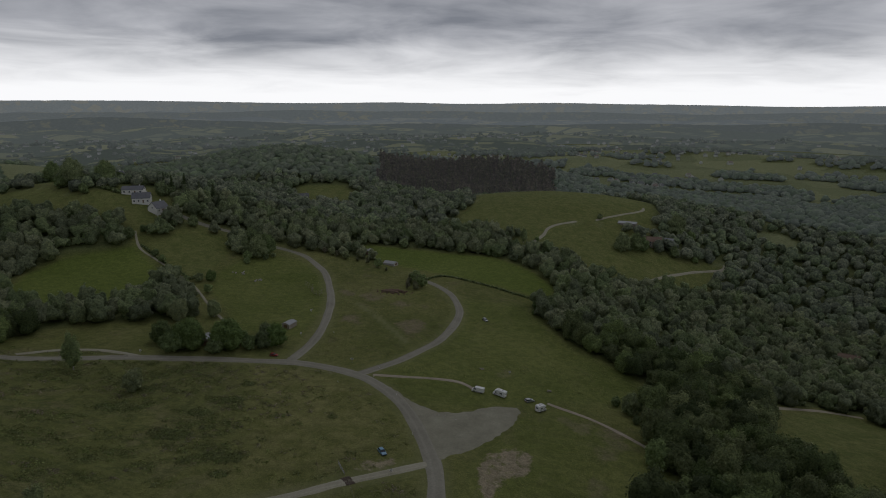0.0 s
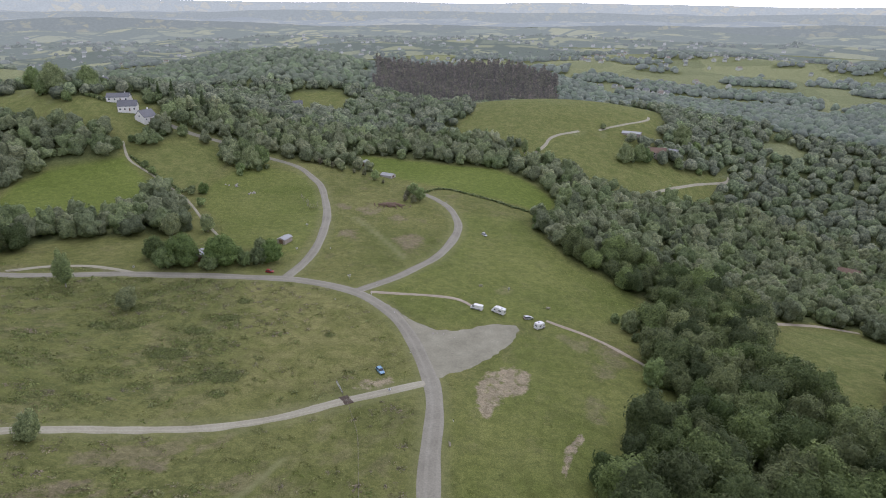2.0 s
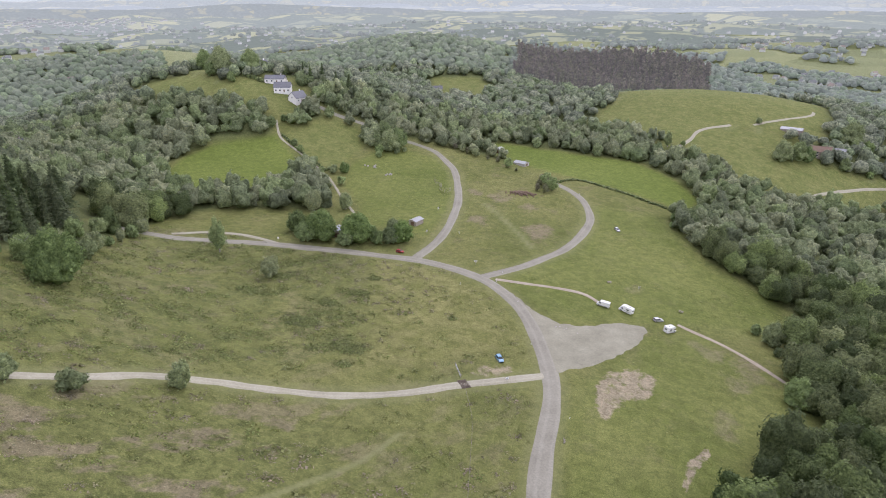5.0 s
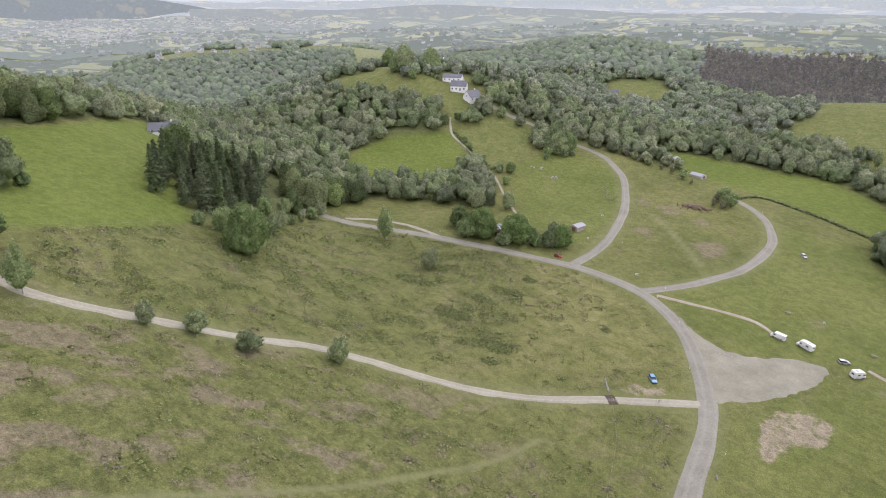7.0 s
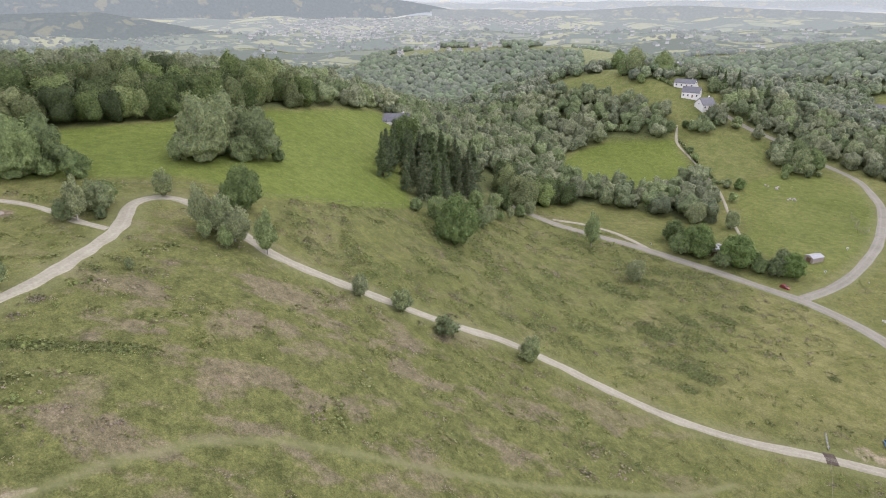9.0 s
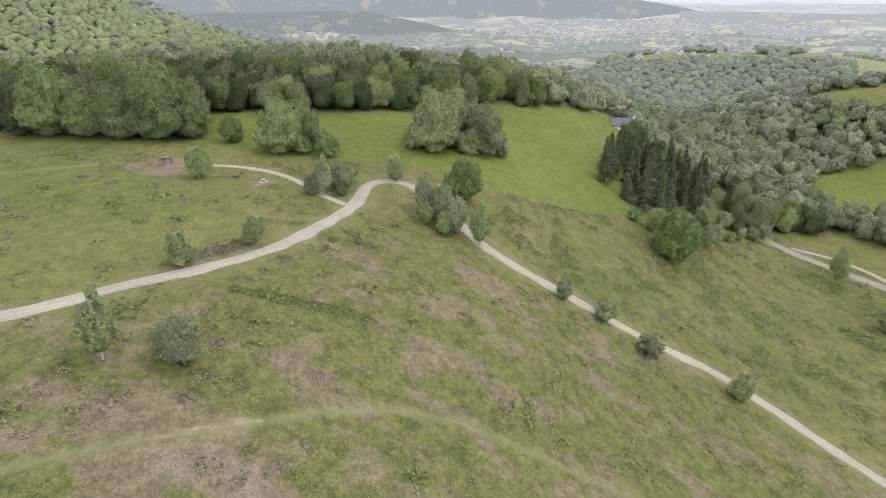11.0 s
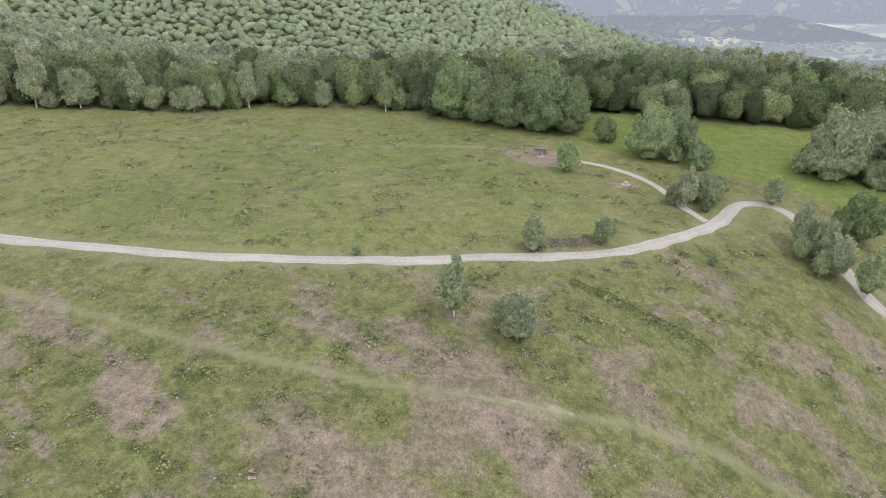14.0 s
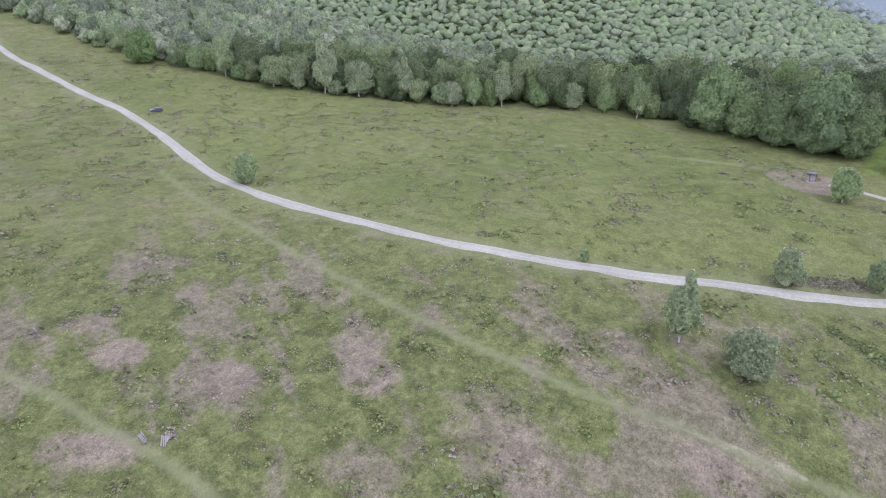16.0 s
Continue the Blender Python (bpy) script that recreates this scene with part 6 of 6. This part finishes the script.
def shed(label, w, d, h, wall, roof, name="shed"):
    """A low lean-to or pitched outbuilding."""
    root = new(name)
    part("wall", prism([(-w / 2, -1.5), (-w / 2, h), (0, h + w * 0.18), (w / 2, h), (w / 2, -1.5)], d), wall, root)
    for side in (-1, 1):
        part("roof", prism([(0, h + w * 0.18 + 0.02), (0, h + w * 0.18 + 0.16), (side * (w / 2 + 0.3), h + 0.06), (side * (w / 2 + 0.3), h - 0.08)], d + 0.5), roof, root)
    part("door", block(0, -d / 2 - 0.02, 0, min(2.2, w * 0.5), 0.08, min(2.2, h * 0.9), 0.01), BROWN_WOOD, root)
    return tagged(root, label, name.replace("_", " "))


stand(house("white rendered house with grey slate roof on the knoll", 13, 9, 3.6, 40, WHITE_WALL, SLATE, 4), -218, 492, 12, 0, False)
stand(house("white gabled house with slate roof on the knoll", 11, 10, 3.2, 42, WHITE_WALL, SLATE, 3), -202, 482, 62, 0, False)
stand(house("low house with wide grey slate roof behind the hedge", 16, 9, 3.0, 30, WHITE_WALL, SLATE, 4), -230, 506, 8, 0, False)
stand(house("stone farmhouse with slate roof on the ridge", 12, 8, 4.5, 40, STONE_WALL, SLATE, 3), -277, 558, 25, 0, False)
stand(house("white cottage with a slate roof on the ridge", 9, 7, 4.5, 40, WHITE_WALL, SLATE, 3), -258, 543, 70, 0, False)
stand(shed("stone hut with a grey sheet roof under the trees", 6, 8, 2.6, STONE_WALL, SHEET), -102.5, 281.0, 10, 0, False)
stand(shed("grey barn with a pale sheet roof at the field edge", 4.5, 6.5, 2.4, STONE_WALL, SHEET, "barn"), -68.5, 307.0, -25, 0, False)
stand(shed("small grey shed beside the lane hedge", 4, 5, 2.2, OLD_WOOD, SHEET), -160, 386, 30, 0, False)
stand(shed("small grey shed among shrubs on the grass", 5, 7, 2.6, OLD_WOOD, SHEET), -40, 470, -20, 0, False)
stand(shed("low shed with a pale slab roof at the field edge", 6, 9, 1.6, CONCRETE, SHEET), -21.5, 443, 60, 0, False)
stand(house("stone farmhouse with grey roof below the knoll", 15, 9, 4.8, 38, STONE_WALL, TILE, 4), 214, 552, -18, 0, False)
stand(house("stone farm building with grey roof", 12, 8, 4.0, 35, STONE_WALL, SHEET, 3), 230, 560, -30, 0, False)
stand(house("small brown-roofed farm outbuilding", 8, 6, 3.0, 35, STONE_WALL, TILE, 2, False), 199, 545, -15, 0, False)
stand(shed("long grey sheet-roofed sheep shed on the pasture", 8, 17, 2.8, STONE_WALL, SHEET, "barn"), 201, 586, 62, 0, False)
stand(house("white house with grey roof above the conifers", 14, 9, 4.0, 38, WHITE_WALL, SLATE, 4), -273, 236, 40, 0, False)
stand(house("grey-roofed cottage among the trees", 9, 7, 3.6, 42, STONE_WALL, SLATE, 3), -335, 343, 20, 0, False)
stand(house("low white house among the trees", 13, 8, 3.2, 32, WHITE_WALL, SLATE, 4), -312, 323, -10, 0, False)
stand(house("stone house with bright roof at the clearing", 11, 8, 4.2, 38, STONE_WALL, SLATE, 3), -130, 700, 15, 0, False)
stand(shed("small slate-roofed shed in the eastern valley field", 6, 8, 2.4, STONE_WALL, SLATE), 153, 208, 30, 0, False)
stand(house("stone house with a yellow creeper in the eastern valley", 13, 9, 5.0, 38, STONE_WALL, TILE, 3), 300, 395, -40, 0, False)


def hedge(label, line, tall, wide, seed, mat):
    p = curve_points(line, 0.9)
    rng = np.random.default_rng(seed)
    q = np.repeat(p, 3, 0) + rng.normal(0, wide / 3, (3 * len(p), 2))
    v, f = ICO1
    s = rng.uniform(0.5, 1.0, len(q)) * wide / 2
    pts = v[None] * (1 + rng.normal(0, 0.22, (len(q), len(v), 1))) * np.stack([s, s, rng.uniform(0.5, 1.0, len(q)) * tall * 0.6], -1)[:, None, :]
    pts += np.stack([q[:, 0], q[:, 1], height(q[:, 0], q[:, 1]) + tall * 0.35], -1)[:, None, :]
    ob = mesh_object("hedge", pts.reshape(-1, 3), (f[None] + (np.arange(len(q)) * len(v))[:, None, None]).reshape(-1, 3), mat)
    attribute(ob, "tint", np.repeat(rng.uniform(0, 1, len(q)), len(v)))
    return tagged(ob, label, "hedge")


hedge("low dark hedge between the slope and the green field", [(3, 408), (18, 419), (40, 408), (62, 395), (82, 383)], 1.3, 2.0, 81, OAK)
hedge("tall clipped dark hedge behind the white house", [(-240, 502), (-258, 508)], 3.2, 2.4, 82, OAK)
hedge("hedge along the lane at the field edge", [(-145, 384), (-164, 402), (-194, 430)], 1.3, 1.6, 83, OAK)


# ---- far villages and the town in the valley ----
def village(name, label, count, seed, centre, spread, size=(7, 13), mats_used=None):
    rng = np.random.default_rng(seed)
    x, y = rng.normal(centre[0], spread[0], count), rng.normal(centre[1], spread[1], count)
    verts, faces, mats = [], [], []
    for k in range(count):
        w, d, h = rng.uniform(*size), rng.uniform(6, 9), rng.uniform(2.6, 4.4)
        a = rng.uniform(0, 3.14)
        z = float(height(x[k], y[k])) + (6.0 if math.hypot(x[k], y[k]) > 1850 else 0.0)
        box = np.array([[-w, -d, -4], [w, -d, -4], [w, d, -4], [-w, d, -4], [-w, -d, h * 2], [w, -d, h * 2], [w, d, h * 2], [-w, d, h * 2], [-w, 0, h * 2 + d * 0.8], [w, 0, h * 2 + d * 0.8]]) / 2
        turn = np.array([[math.cos(a), -math.sin(a), 0], [math.sin(a), math.cos(a), 0], [0, 0, 1]])
        b = len(verts)
        verts += [tuple(p + np.array([x[k], y[k], z])) for p in box @ turn.T]
        faces += [[b + i for i in q] for q in ([0, 1, 5, 4], [1, 2, 6, 5], [2, 3, 7, 6], [3, 0, 4, 7], [5, 6, 9], [7, 4, 8], [4, 5, 9, 8], [6, 7, 8, 9])]
        mats += [0] * 6 + [1 if rng.random() < 0.7 else 2] * 2
    wall, roof_a, roof_b = mats_used or (WHITE_WALL, SHEET, TILE)
    ob = mesh_object(name, np.array(verts), faces, wall)
    ob.data.materials.append(roof_a), ob.data.materials.append(roof_b)
    ob.data.polygons.foreach_set("material_index", np.array(mats, np.int32))
    return tagged(ob, label, "village", kind="stuff")


def at(az, r):
    return -math.sin(radians(az)) * r, math.cos(radians(az)) * r


# village colours greyed so the houses look hazy
PALE = (plain("hazed_render", (0.50, 0.515, 0.47), 0.9), plain("hazed_slate", (0.20, 0.215, 0.21), 0.8), plain("hazed_tile", (0.27, 0.235, 0.20), 0.9))
# walls and roofs emit pale grey in place of haze
HAZY = (haze_material("haze_glow_walls", (0.40, 0.435, 0.415), (0.58, 0.61, 0.57), 1.0), haze_material("haze_glow_roofs", (0.29, 0.318, 0.31), (0.40, 0.425, 0.405), 1.0),
        haze_material("haze_glow_tiles", (0.33, 0.335, 0.31), (0.43, 0.435, 0.40), 1.0))
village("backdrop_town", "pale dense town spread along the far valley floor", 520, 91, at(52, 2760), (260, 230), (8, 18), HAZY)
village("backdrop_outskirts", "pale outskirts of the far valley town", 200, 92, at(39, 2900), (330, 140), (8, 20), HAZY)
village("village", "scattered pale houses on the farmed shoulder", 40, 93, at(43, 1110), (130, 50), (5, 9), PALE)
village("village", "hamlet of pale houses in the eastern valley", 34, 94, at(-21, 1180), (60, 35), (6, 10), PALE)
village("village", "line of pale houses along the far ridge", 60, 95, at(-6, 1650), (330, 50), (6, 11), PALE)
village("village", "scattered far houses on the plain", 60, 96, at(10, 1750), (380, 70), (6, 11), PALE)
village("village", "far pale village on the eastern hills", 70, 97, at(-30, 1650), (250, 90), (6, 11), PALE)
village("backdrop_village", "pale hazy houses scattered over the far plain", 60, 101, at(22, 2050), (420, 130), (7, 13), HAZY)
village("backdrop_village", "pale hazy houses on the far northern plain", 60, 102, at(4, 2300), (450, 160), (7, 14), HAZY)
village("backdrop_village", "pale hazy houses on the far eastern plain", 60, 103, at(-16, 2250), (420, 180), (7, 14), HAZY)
